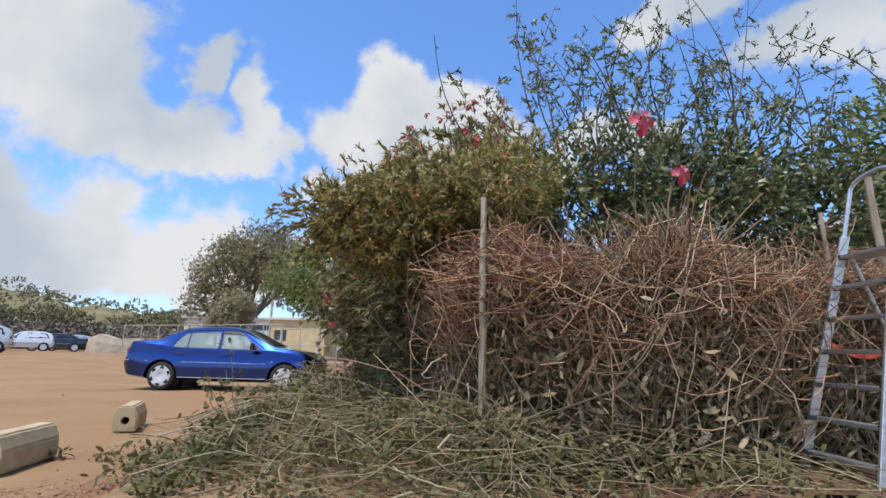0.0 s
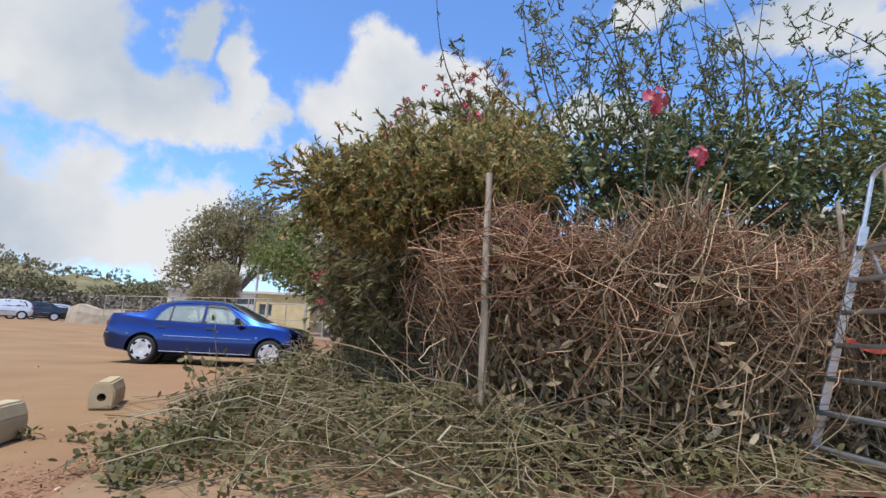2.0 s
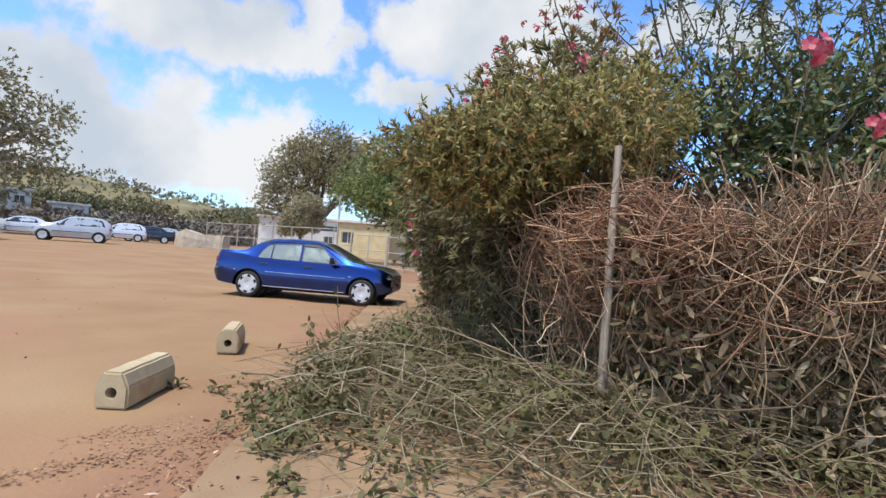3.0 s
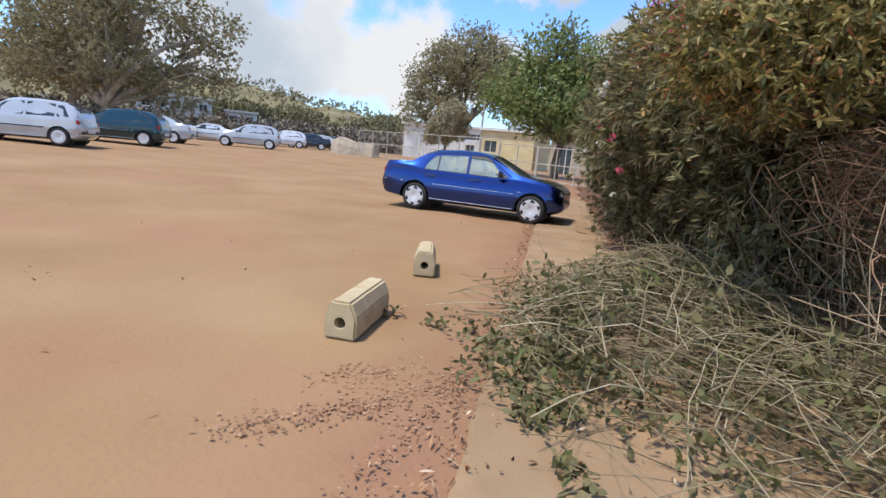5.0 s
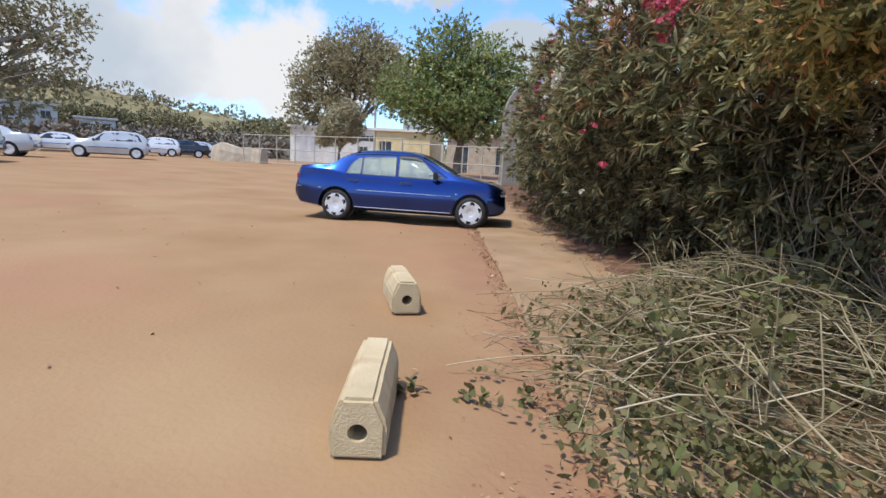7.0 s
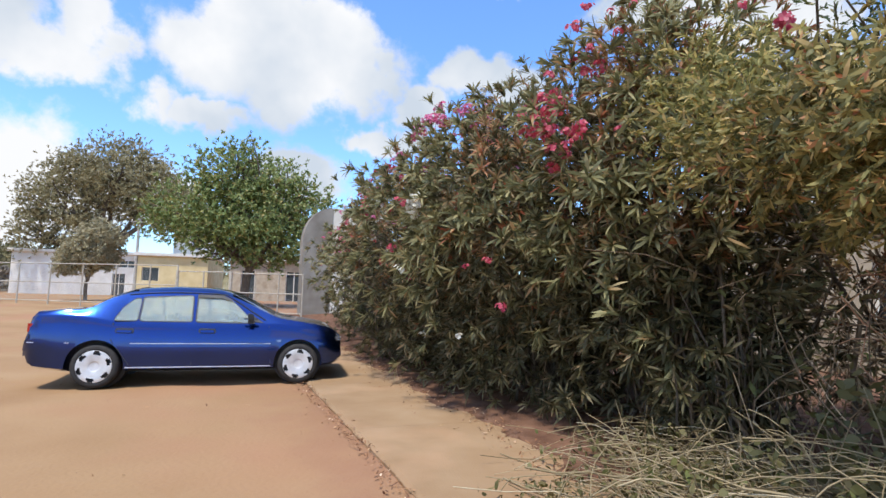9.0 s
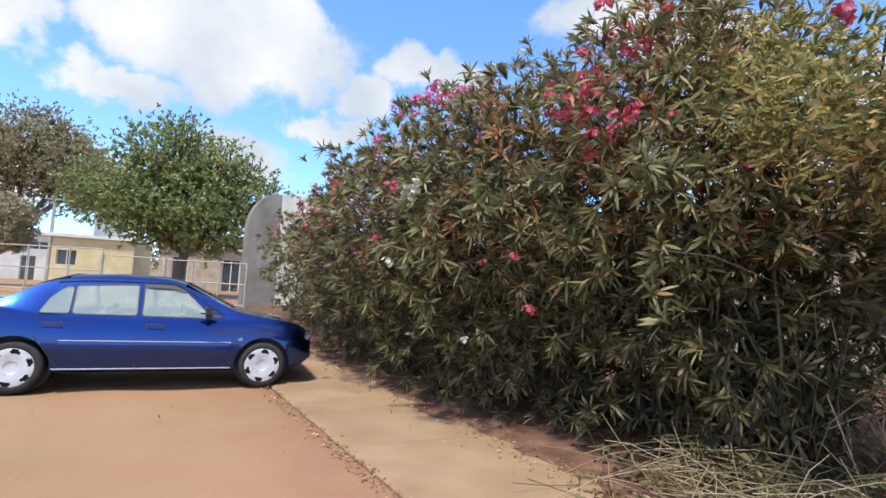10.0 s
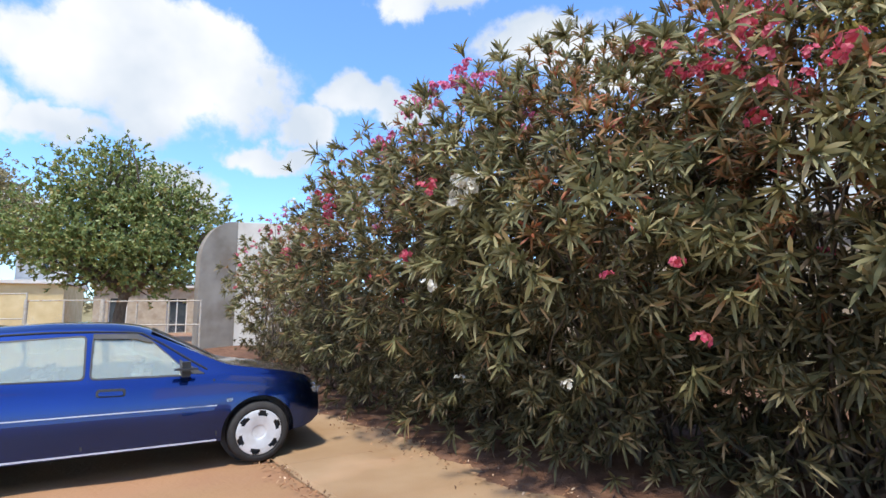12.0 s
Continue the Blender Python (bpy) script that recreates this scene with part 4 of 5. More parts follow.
    return b


HEADS_RED = [(-1.40, 7.06, 3.09), (-1.40, 6.78, 2.97), (-1.38, 6.73, 3.13), (-1.40, 6.57, 2.98), (-1.38, 6.29, 2.69), (-1.42, 6.72, 2.79), (-1.42, 6.80, 2.83), (-1.40, 7.04, 2.91),
             (-1.38, 6.51, 2.60), (-1.95, 7.35, 1.63), (-1.92, 6.90, 1.67), (-1.78, 6.89, 1.26), (-1.0, 6.6, 3.4), (-.9, 6.9, 3.7)]
HEADS_WHITE = [(-2.18, 8.51, 2.41), (-2.18, 8.58, 2.33), (-2.16, 8.62, 2.45), (-2.18, 8.64, 2.27), (-2.25, 10.56, 2.73), (-2.22, 9.19, 1.65), (-1.85, 9.27, .80), (-1.82, 7.87, .91)]
HEADS_PINK = [(-1.60, 10.26, 4.05), (-1.60, 9.50, 3.98), (-1.65, 9.29, 3.72), (-1.60, 9.86, 3.95), (-1.62, 11.06, 4.20), (-1.70, 10.64, 3.88), (-1.72, 11.63, 3.80), (-1.66, 9.70, 3.86), (-1.66, 10.45, 3.98)]
HEADS_FAR = [(-2.30, 12.06, 2.67), (-2.15, 10.35, 3.23), (-2.25, 12.21, 3.03), (-2.5, 13.71, 2.40), (-2.30, 11.94, 2.74), (-2.22, 9.16, 2.54), (-2.25, 9.57, 1.97), (-2.28, 12.0, 2.85)]
oleander(.25, 7.10, 1.52, 1.35, 4.70, M_RED, 2000, 26, 101, 1.0, 0, HEADS_RED)
oleander(-.05, 6.2, .80, .70, 2.7, M_RED, 390, 3, 109, .35)
oleander(-.32, 8.75, 1.72, 1.35, 4.20, M_WHITE_P, 2000, 6, 102, .65, 0, HEADS_WHITE)
oleander(-.52, 10.3, 1.78, 1.35, 4.20, M_PINK, 1700, 60, 103, .65, 0, HEADS_PINK)
oleander(-.75, 12.1, 1.78, 1.40, 4.05, M_RED, 1350, 40, 104, .9, 0, HEADS_FAR)
oleander(-.95, 14.1, 1.72, 1.50, 3.90, M_WHITE_P, 850, 8, 105, .7)
oleander(-1.05, 16.4, 1.68, 1.60, 3.90, M_PINK, 600, 24, 106, .8)
oleander(-1.10, 18.9, 1.58, 1.70, 3.95, M_RED, 480, 16, 107, .8)
oleander(-1.05, 21.4, 1.50, 1.70, 4.00, M_PINK, 420, 10, 108, .8)


def leafy_tree(name, label, x, y, crowns, leaf_mat, bark, shoots, size, n, seed, trunk_r=.09, fork=1.2, up=.2, whips=0, group="", low=-.8, inner=.4, lumps=.25, clump=0.0, twigs=26):
    """A tree with a forked trunk, limbs into each crown lump and leaves on them. crowns: (dx, dy, z, rx, ry, rz)."""
    rng = np.random.default_rng(seed)
    t = thing(name, label, "tree", pose(x, y, 0), group)
    total = sum(c[3] * c[4] * c[5] for c in crowns)
    pairs, wood = [], []
    wood.append(limbs(rng, np.array([(0, 0, -.1)]), np.array([(rng.uniform(-.1, .1), rng.uniform(-.1, .1), fork)]), trunk_r, trunk_r * .75, .04, 7, 8))
    top = np.array((0, 0, fork))
    for cx, cy, cz, rx, ry, rz in crowns:
        m = int(n * rx * ry * rz / total)
        P, D = crown_points(rng, m // 7 + 4 if clump else m, (cx, cy, cz), (rx, ry, rz), inner, lumps, low)
        if clump:
            P, D = np.repeat(P, 7, 0), np.repeat(D, 7, 0)
            P = P + rng.normal(0, clump, P.shape) * (1, 1, .7)
        pairs.append(foliage(rng, shoots, P, D, size, up))
        wood.append(limbs(rng, top[None], np.array([(cx, cy, cz)]), trunk_r * .7, trunk_r * .25, .08, 7, 6))
        k = min(twigs, len(P))
        wood.append(limbs(rng, np.array([(cx, cy, cz)]) * .65 + top * .35, P[rng.choice(len(P), k, replace=False)], trunk_r * .28, trunk_r * .06, .10, 7, 5))
    if whips:
        for _ in range(whips):
            c = crowns[rng.integers(0, len(crowns))]
            a = np.array((c[0] + rng.uniform(-.8, .8) * c[3], c[1] + rng.uniform(-.6, .6) * c[4], c[2] + c[5] * .5))
            e = a + np.array((rng.normal(0, .75), rng.normal(-.1, .45), rng.uniform(.8, 2.4)))
            s = np.linspace(0, 1, 9)[:, None]
            path = a * (1 - s) + e * s + np.sin(np.pi * s) * rng.normal(0, .18, 3)
            wood.append(tubes(path[None], np.linspace(.013, .004, 9)[None], 5))
            nl = rng.integers(9, 26)
            q = rng.uniform(.15, 1, nl)
            pos = a * (1 - q[:, None]) + e * q[:, None] + np.sin(np.pi * q[:, None]) * (path[4] - (a + e) / 2)
            pairs.append(foliage(rng, shoots, pos, rng.normal(size=(nl, 3)), (size[0] * .45, size[1] * .7), -.1))
            for _ in range(3):
                q0 = rng.uniform(.3, .9)
                b0 = a * (1 - q0) + e * q0
                b1 = b0 + rng.normal(0, .22, 3) + (0, 0, .15)
                wood.append(tubes((b0 + (b1 - b0) * s)[None], np.linspace(.006, .002, 9)[None], 4))
                pairs.append(foliage(rng, shoots, b0 + (b1 - b0) * rng.uniform(.4, 1, (4, 1)), rng.normal(size=(4, 3)), (size[0] * .5, size[1] * .8), 0))
    v, f = merged(pairs)
    part("crown", raw_mesh("crown", v, f), leaf_mat, t)
    v, f = merged(wood)
    part("trunk", raw_mesh("trunk", v, f, True), bark, t)
    return t


# trees behind the brush, near
leafy_tree("tree", "olive-leaved tree with reddish tips overhanging the brush corner", .20, 4.4, [(-1.30, -.5, 2.08, .58, .52, .36), (-.70, -.55, 2.20, .60, .50, .38), (-.10, -.7, 2.28, .55, .50, .38), (-1.10, .1, 2.28, .60, .60, .40), (-1.0, -.1, 1.92, .42, .42, .26)], M_OLIVE, M_BARK, DROOP_SHOOTS, (.7, 1.2), 2500, 201, .022, 1.3, -.3, lumps=.42, inner=.2)
leafy_tree("tree", "yellow-green tree with drooping leaves beside the oleanders", .45, 5.4, [(-1.05, .0, 2.62, .60, .70, .40), (-.65, .8, 3.20, .60, .70, .46), (-.05, -.8, 2.72, .70, .70, .42)], M_YEL, M_BARK, DROOP_SHOOTS, (.7, 1.2), 1500, 211, .022, 1.3, -.3, lumps=.42, inner=.2)
leafy_tree("tree", "dark green tree with long whippy shoots behind the brush fence", 2.3, 5.2, [(-.9, .1, 2.5, 1.1, .9, .9), (.4, .0, 2.6, 1.2, 1.0, .9), (1.6, .1, 2.6, 1.2, 1.0, .9), (.2, .4, 3.2, 1.0, .9, .6), (1.3, .3, 3.3, 1.0, .9, .6), (-.6, .3, 3.1, .8, .8, .5), (2.6, .3, 2.7, 1.0, 1.0, 1.0)], M_DARKLEAF, M_BARK, BROAD_SHOOTS, (.9, 1.5), 3100, 202, .06, 1.1, .1, 44, inner=.2, lumps=.38)
leafy_tree("tree", "bright green broad-leaved tree behind the dark one", 6.4, 5.0, [(-.4, 0, 3.6, 1.3, 1.2, 1.1), (.8, .2, 3.2, 1.4, 1.2, 1.3)], M_FICUS, M_BARK, BROAD_SHOOTS, (1.2, 1.9), 1100, 203, .10, 1.4, .1)
# undergrowth between the corner post and the oleanders
leafy_tree("shrub", "thin dry shrub between brush and oleanders", .75, 5.2, [(-.4, -.5, 1.4, .7, .8, .8), (.1, .5, 1.6, .8, .8, .9), (.9, -.6, 1.5, .9, .8, .8), (.5, .2, .8, 1.0, 1.0, .5)], M_BRUSH_LOW, M_BARK, OLE_SHOOTS, (.5, .9), 560, 204, .03, .4, .1)
rose = thing("climbing_shrub", "climbing shrub with a few red flower heads behind the brush", "shrub", pose(1.5, 3.45, 0))
for head, at, sc in (("flower_head", (0, .1, 2.98), 1.9), ("flower_head", (0, -.55, 2.25), 1.2), ("flower_head", (-1.3, 2.3, 3.68), 1.6)):
    me = FLOWERS[0].copy()
    me.materials.append(M_RED)
    ob = new(head, me)
    ob.parent = rose
    ob.matrix_local = pose(*at, 60, 0, 20) @ Matrix.Scale(sc, 4)
rods("stem", *limb_paths(np.random.default_rng(31), np.array((0, .1, 0)), np.array([(0, .1, 2.95), (0, -.5, 2.22), (-1.3, 2.3, 3.62)]), .012, .004, .05, 9), M_BARK, rose, 3)

# far trees
leafy_tree("tree", "broad bright green tree behind the gate", -5.6, 32.0, [(-2.2, 0, 5.2, 2.3, 2.0, 2.0), (.2, 0, 5.4, 2.4, 2.2, 2.3), (1.6, .2, 5.6, 1.8, 1.8, 1.8), (-1.0, 0, 7.2, 2.0, 1.8, 1.6), (.4, .3, 4.0, 2.0, 1.8, 1.2), (-3.0, 0, 4.6, 1.3, 1.3, 1.1), (2.7, .5, 6.4, 1.1, 1.2, 1.0), (-.9, 0, 8.5, 1.1, 1.0, .7), (1.2, .3, 7.4, 1.3, 1.2, .9), (3.6, .5, 5.4, .9, 1.0, 1.3), (.2, -.4, 3.2, 1.4, 1.2, .9), (-1.7, -.6, 3.5, 1.5, 1.2, 1.0), (1.7, -.4, 3.7, 1.4, 1.2, 1.1)], M_FICUS, M_BARK, FAR_SHOOTS, (.4, .85), 8000, 301, .26, 2.4, .1, lumps=.42, clump=.38, inner=.5, twigs=10)
leafy_tree("tree", "tall grey-olive eucalyptus behind the white building", -19.5, 54.0, [(-3.2, 0, 8.0, 3.4, 3, 3.6), (.5, 0, 10.4, 3.6, 3.2, 3.4), (3.6, 0, 9.0, 3.4, 3, 3.8), (-2.0, 0, 11.4, 2.4, 2.4, 2.0), (2.0, 0, 12.4, 2.2, 2.2, 1.6), (6.0, 0, 8.4, 2.6, 2.6, 3.0), (-4.6, 0, 5.4, 2.2, 2.2, 2.4)], M_EUC, M_BARK, FAR_SHOOTS, (.5, .95), 11500, 302, .40, 3.4, .0, lumps=.42, clump=.40, inner=.3, twigs=10)
leafy_tree("tree", "small pale olive tree before the white building", -14.6, 36.5, [(0, 0, 3.0, 1.5, 1.3, 1.1), (.6, 0, 4.1, 1.0, 1.0, .9), (-.7, 0, 2.5, 1.1, 1.0, .8)], M_PALELEAF, M_BARK, FAR_SHOOTS, (.4, .75), 2800, 303, .12, 1.5, .0)
leafy_tree("tree", "tall eucalyptus with pale forked trunk beyond the cars", -43.0, 31.5, [(-2.5, 0, 9.5, 4.5, 4, 3.0), (2.5, 2, 10.5, 4.2, 4, 3.4), (0, 0, 13.5, 4.6, 4, 3.0), (5.0, 5, 7.0, 2.6, 2.6, 2.8), (-5.0, -2, 6.4, 3.4, 3, 2.4), (6.0, 6, 9.6, 2.0, 2.0, 2.2), (1.0, 0, 5.6, 4.0, 3, 2.0), (4.0, 3, 4.2, 3.0, 2.6, 1.8), (-3.0, -1, 4.4, 3.2, 3, 1.8)], M_EUC, M_PALEBARK, FAR_SHOOTS, (.6, 1.15), 7600, 304, .42, 2.4, -.1, clump=.55, twigs=9)
leafy_tree("tree", "dark eucalyptus beyond the parked cars", -52.0, 35.0, [(-2.5, 0, 6.0, 4.5, 4, 3.0), (2.5, 2, 6.6, 4.2, 4, 3.0), (0, 0, 9.5, 4.6, 4, 3.0)], M_EUC, M_PALEBARK, FAR_SHOOTS, (.8, 1.4), 4200, 305, .4, 2.6, -.1, clump=.5, twigs=8)
rng = np.random.default_rng(77)
for i in range(24):
    az = radians(rng.uniform(-50, -20))
    dist = rng.uniform(78, 118)
    w = rng.uniform(3.4, 5.8)
    h = rng.uniform(4.4, 6.0) * (dist / 90) ** .6
    leafy_tree("pine_tree", "umbrella pine with a flat olive-green crown", math.sin(az) * dist, math.cos(az) * dist,
               [(0, 0, h - 1.2, w, w, 1.5), (w * .4, 0, h - 1.8, w * .7, w * .7, 1.4), (-w * .45, 0, h - 1.9, w * .7, w * .7, 1.3)], M_PINE, M_BARK, FAR_SHOOTS, (1.0, 1.8), 640, 400 + i, .22, h * .45, .4, group="umbrella pines beyond the lot", inner=.6, twigs=6)


def scrub():
    rng = np.random.default_rng(88)
    P, D = [], []
    for i in range(240):
        az = radians(rng.uniform(-66, -19))
        dist = rng.uniform(66, 88)
        c = np.array((math.sin(az) * dist, math.cos(az) * dist, .9))
        p, d = crown_points(rng, 26, c, (2.2, 2.2, rng.uniform(1.0, 1.9)), .5, .3, -.5)
        P.append(p)
        D.append(d)
    P, D = np.concatenate(P), np.concatenate(D)
    P[:, 2] = np.maximum(P[:, 2], .05)
    return raw_mesh("scrub", *foliage(rng, FAR_SHOOTS, P, D, (1.6, 3.0), .4))


tagged(part("scrub", scrub(), M_SCRUB), "grey-brown dry scrub along the lot's far edge", "scrub", kind="stuff")


def hill():
    """A long low ridge round the far side, with a wooded skyline."""
    rng = np.random.default_rng(9)
    az = np.radians(np.linspace(-100, 60, 320))
    dist = np.linspace(130, 420, 24)
    A, Dd = np.meshgrid(az, dist)
    s = (Dd - 130) / 290
    deg = np.degrees(A)
    crest = np.interp(deg, [-100, -60, -44, -36, -28, -20, -10, 60], [22, 22, 21, 18, 13, 8, 5, 4])
    Z = crest * np.sin(np.clip(s * 2.2, 0, 1) * np.pi / 2)
    for _ in range(30):
        k = rng.uniform(.03, .5, 2) * rng.choice([-1, 1], 2)
        Z += np.sin(k[0] * Dd * np.sin(A) + k[1] * Dd * np.cos(A) + rng.uniform(0, 6)) * .25 * np.clip(s * 4, 0, 1)
    Z[0] = -1
    idx = np.arange(A.size).reshape(A.shape)
    f = np.stack([idx[:-1, :-1], idx[:-1, 1:], idx[1:, 1:], idx[1:, :-1]], axis=-1).reshape(-1, 4)
    v = np.stack([Dd * np.sin(A), Dd * np.cos(A), Z], -1).reshape(-1, 3)
    return raw_mesh("hill", v, f, True), v


hill_me, hill_v = hill()
tagged(part("hill", hill_me, M_HILL), "low wooded ridge behind the car park", "hill", kind="structure")


def woods():
    rng = np.random.default_rng(10)
    near = hill_v[(np.hypot(hill_v[:, 0], hill_v[:, 1]) < 330) & (hill_v[:, 2] > .2)]
    pick = near[rng.choice(len(near), 650)] + rng.normal(0, 2.5, (650, 3)) * (1, 1, 0)
    P, D = [], []
    for c in pick:
        p, d = crown_points(rng, 22, c + (0, 0, 1.6), (3.6, 3.6, rng.uniform(1.4, 2.6)), .6, .3, -.3)
        P.append(p)
        D.append(d)
    P, D = np.concatenate(P), np.concatenate(D)
    return raw_mesh("woods", *foliage(rng, FAR_SHOOTS, P, D, (1.9, 3.6), .5))


tagged(part("woods", woods(), M_WOODS), "far olive-green pine woods on the ridge", "woods", kind="stuff")


# ---- brush fence, post, ladder ----
def brush():
    """A fence of dry stems: upright stems below, a tangle of reddish twigs along the top, with a corner at the post."""
    b = thing("brush_fence", "overgrown fence of dry reddish-brown twigs and stems", "brush fence", pose(0, 0, 0))
    rng = np.random.default_rng(501)

    def along(u):
        """u < 0 runs back beside the oleanders, u > 0 along the front."""
        front = np.stack([.05 + u, 3.22 - .22 * np.clip(u, 0, 1.2) + .45 * np.clip((u - 1.5) / 1.0, 0, 1), np.zeros_like(u)], 1)
        back = np.stack([.05 + u * .10, 3.18 - u, np.zeros_like(u)], 1)
        return np.where((u > 0)[:, None], front, back)

    def out(u):
        return np.where((u > 0)[:, None], np.array((0, -1., 0)), np.array((-1., 0, 0)))
    # upright stems
    n = 1250
    u = np.concatenate([rng.uniform(0, 5.6, 1100), rng.uniform(-2.9, 0, 150)])
    depth = rng.uniform(-.15, .75, n)
    a = along(u) - out(u) * depth[:, None]
    a[:, 2] = rng.uniform(0, .5, n)
    e = a + rng.normal(0, .46, (n, 3)) * (1, .7, 0)
    e[:, 2] = a[:, 2] + rng.uniform(.4, 1.4, n)
    e[:, 2] = np.minimum(e[:, 2], 1.85)
    rods("stem", *limb_paths(rng, a, e, .0058, .0026, .26), M_BRUSH_LOW, b, 280, 5, "stem_thicket")
    # tangles: reddish twigs heaped on the corner, grey-brown stems beyond
    def tangle(n, lo, hi, back, drop, aim, mat, singles, name, rest):
        u = np.concatenate([lo + (hi - lo) * rng.random(n - back) ** 1.25, rng.uniform(-1.6, 0, back)])
        ridge = 1.56 + .07 * np.sin(u * 2.6 + .5) + .10 * np.sin(u * 7.1) + .32 * np.exp(-((u - 1.45) / .24) ** 2) + .10 * np.exp(-(u / .3) ** 2)
        c = along(u) + out(u) * rng.normal(.06, .13, n)[:, None]
        c[:, 2] = ridge - np.abs(rng.normal(0, drop, n))
        way = rng.normal(size=(n, 3)) * aim
        way /= np.linalg.norm(way, axis=1, keepdims=True)
        half = rng.uniform(.12, .46, n)[:, None]
        r0 = rng.uniform(.0022, .0056, n)[:, None] * np.linspace(1.1, .6, 7)[None]
        s = np.linspace(-1, 1, 7)[None, :, None]
        bend = rng.normal(0, .09, (n, 1, 3)) - np.array((0, 0, .04))
        path = c[:, None] + way[:, None] * half[:, None] * s + bend * (1 - s * s)
        path += np.cumsum(rng.normal(0, .013, path.shape), axis=1)
        path[..., 2] = np.maximum(path[..., 2], .05)
        order = rng.permutation(n)
        rods(name, path[order], r0[order], mat, b, singles, 4, rest)
    tangle(2300, -.15, 3.4, 160, .34, (1.0, .45, .5), M_BRUSH, 300, "twig", "twig_tangle")
    tangle(1900, .6, 5.6, 60, .55, (.7, .4, .9), M_BRUSH_LOW, 200, "dry_stem", "dry_stem_tangle")
    # stout cut ends standing above the top
    n = 46
    u = np.concatenate([rng.normal(1.42, .15, 34), rng.uniform(.2, 5, 12)])
    a = along(u)
    a[:, 2] = 1.25
    e = a + rng.normal(0, .24, (n, 3))
    e[:, 2] = np.concatenate([rng.uniform(1.6, 2.15, 34), rng.uniform(1.55, 1.85, 12)])
    rods("cut_stem", *limb_paths(rng, a, e, .007, .005, .06), M_STICK, b, 46, 6, "", "pale cut stem")
    # dry leaves hanging in it
    n = 10800
    u = np.concatenate([rng.uniform(0, 5.6, 9500), rng.uniform(-3.0, 0, 1300)])
    P = along(u) + out(u) * rng.uniform(-.25, .26, n)[:, None]
    P[:, 2] = .08 + 1.5 * rng.random(n) ** 1.3
    lv = [leaf(.085, .03, .3), leaf(.06, .026, .2)]
    pairs = [scatter(lv[i], P[i::2], frames(rng.normal(size=(len(P[i::2]), 3)), rng, rng.uniform(.6, 1.3, len(P[i::2])))) for i in (0, 1)]
    part("dead_leaves", raw_mesh("dead_leaves", *merged(pairs)), M_WILT, b, "grey-green wilted leaves")
    n = 5200
    u = rng.uniform(0, 5.6, n)
    P = along(u) + out(u) * rng.uniform(-.1, .32, n)[:, None]
    P[:, 2] = .06 + 1.35 * rng.random(n) ** 1.4
    v, f = scatter(leaf(.095, .030, .35), P, frames(rng.normal(size=(n, 3)) * (1, 1, .5), rng, rng.uniform(.7, 1.5, n)))
    part("dry_leaves", raw_mesh("dry_leaves", v, f), M_DRYLEAF, b, "tan dry curled leaves")


brush()


def post(x, y, h, r, lean, label):
    rng = np.random.default_rng(int(h * 1000))
    k = 12
    s = np.linspace(0, 1, k)
    pts = np.stack([x + lean[0] * s + rng.normal(0, .004, k), y + lean[1] * s + rng.normal(0, .004, k), -.1 + (h + .1) * s], 1)
    return tagged(part("fence_post", capped_rod(pts, np.linspace(r * 1.1, r * .9, k) * rng.uniform(.93, 1.07, k), 10), M_POST), label, "post", "posts in the hedge fence")


post(.03, 3.02, 2.06, .027, (.0, .0), "weathered round wooden fence post in the brush")
post(-.12, 6.75, 1.25, .025, (-.03, .0), "pale slender post under the oleanders")
post(3.62, 3.45, 2.5, .032, (-.12, .0), "grey wooden post behind the step ladder")
post(2.92, 3.25, 2.1, .02, (-.05, .0), "forked pale stake beside the step ladder")


def plinth():
    bm = bmesh.new()
    pts = [(.10, 3.0), (-.10, 3.9), (-.30, 4.9), (-.30, 5.9), (-.20, 6.8)]
    rows = []
    for i in range(33):
        s = i / 8
        j = min(int(s), 3)
        w = s - j
        x = pts[j][0] * (1 - w) + pts[j + 1][0] * w
        y = pts[j][1] * (1 - w) + pts[j + 1][1] * w
        n = .02 * math.sin(i * 1.7)
        rows.append([bm.verts.new(p) for p in ((x - .13 + n, y, -.05), (x - .10 + n, y, .20 + n), (x - .05, y, .25 + n), (x + .15, y, .25), (x + .2, y, -.05))])
    for a, b in zip(rows, rows[1:]):
        for j in range(5):
            bm.faces.new((a[j], a[(j + 1) % 5], b[(j + 1) % 5], b[j]))
    bm.faces.new(rows[0][::-1])
    bm.faces.new(rows[-1])
    bmesh.ops.recalc_face_normals(bm, faces=bm.faces)
    return bm


tagged(part("plinth", plinth(), M_PLINTH), "low earth-stained plinth under the fence line", "plinth", kind="structure")


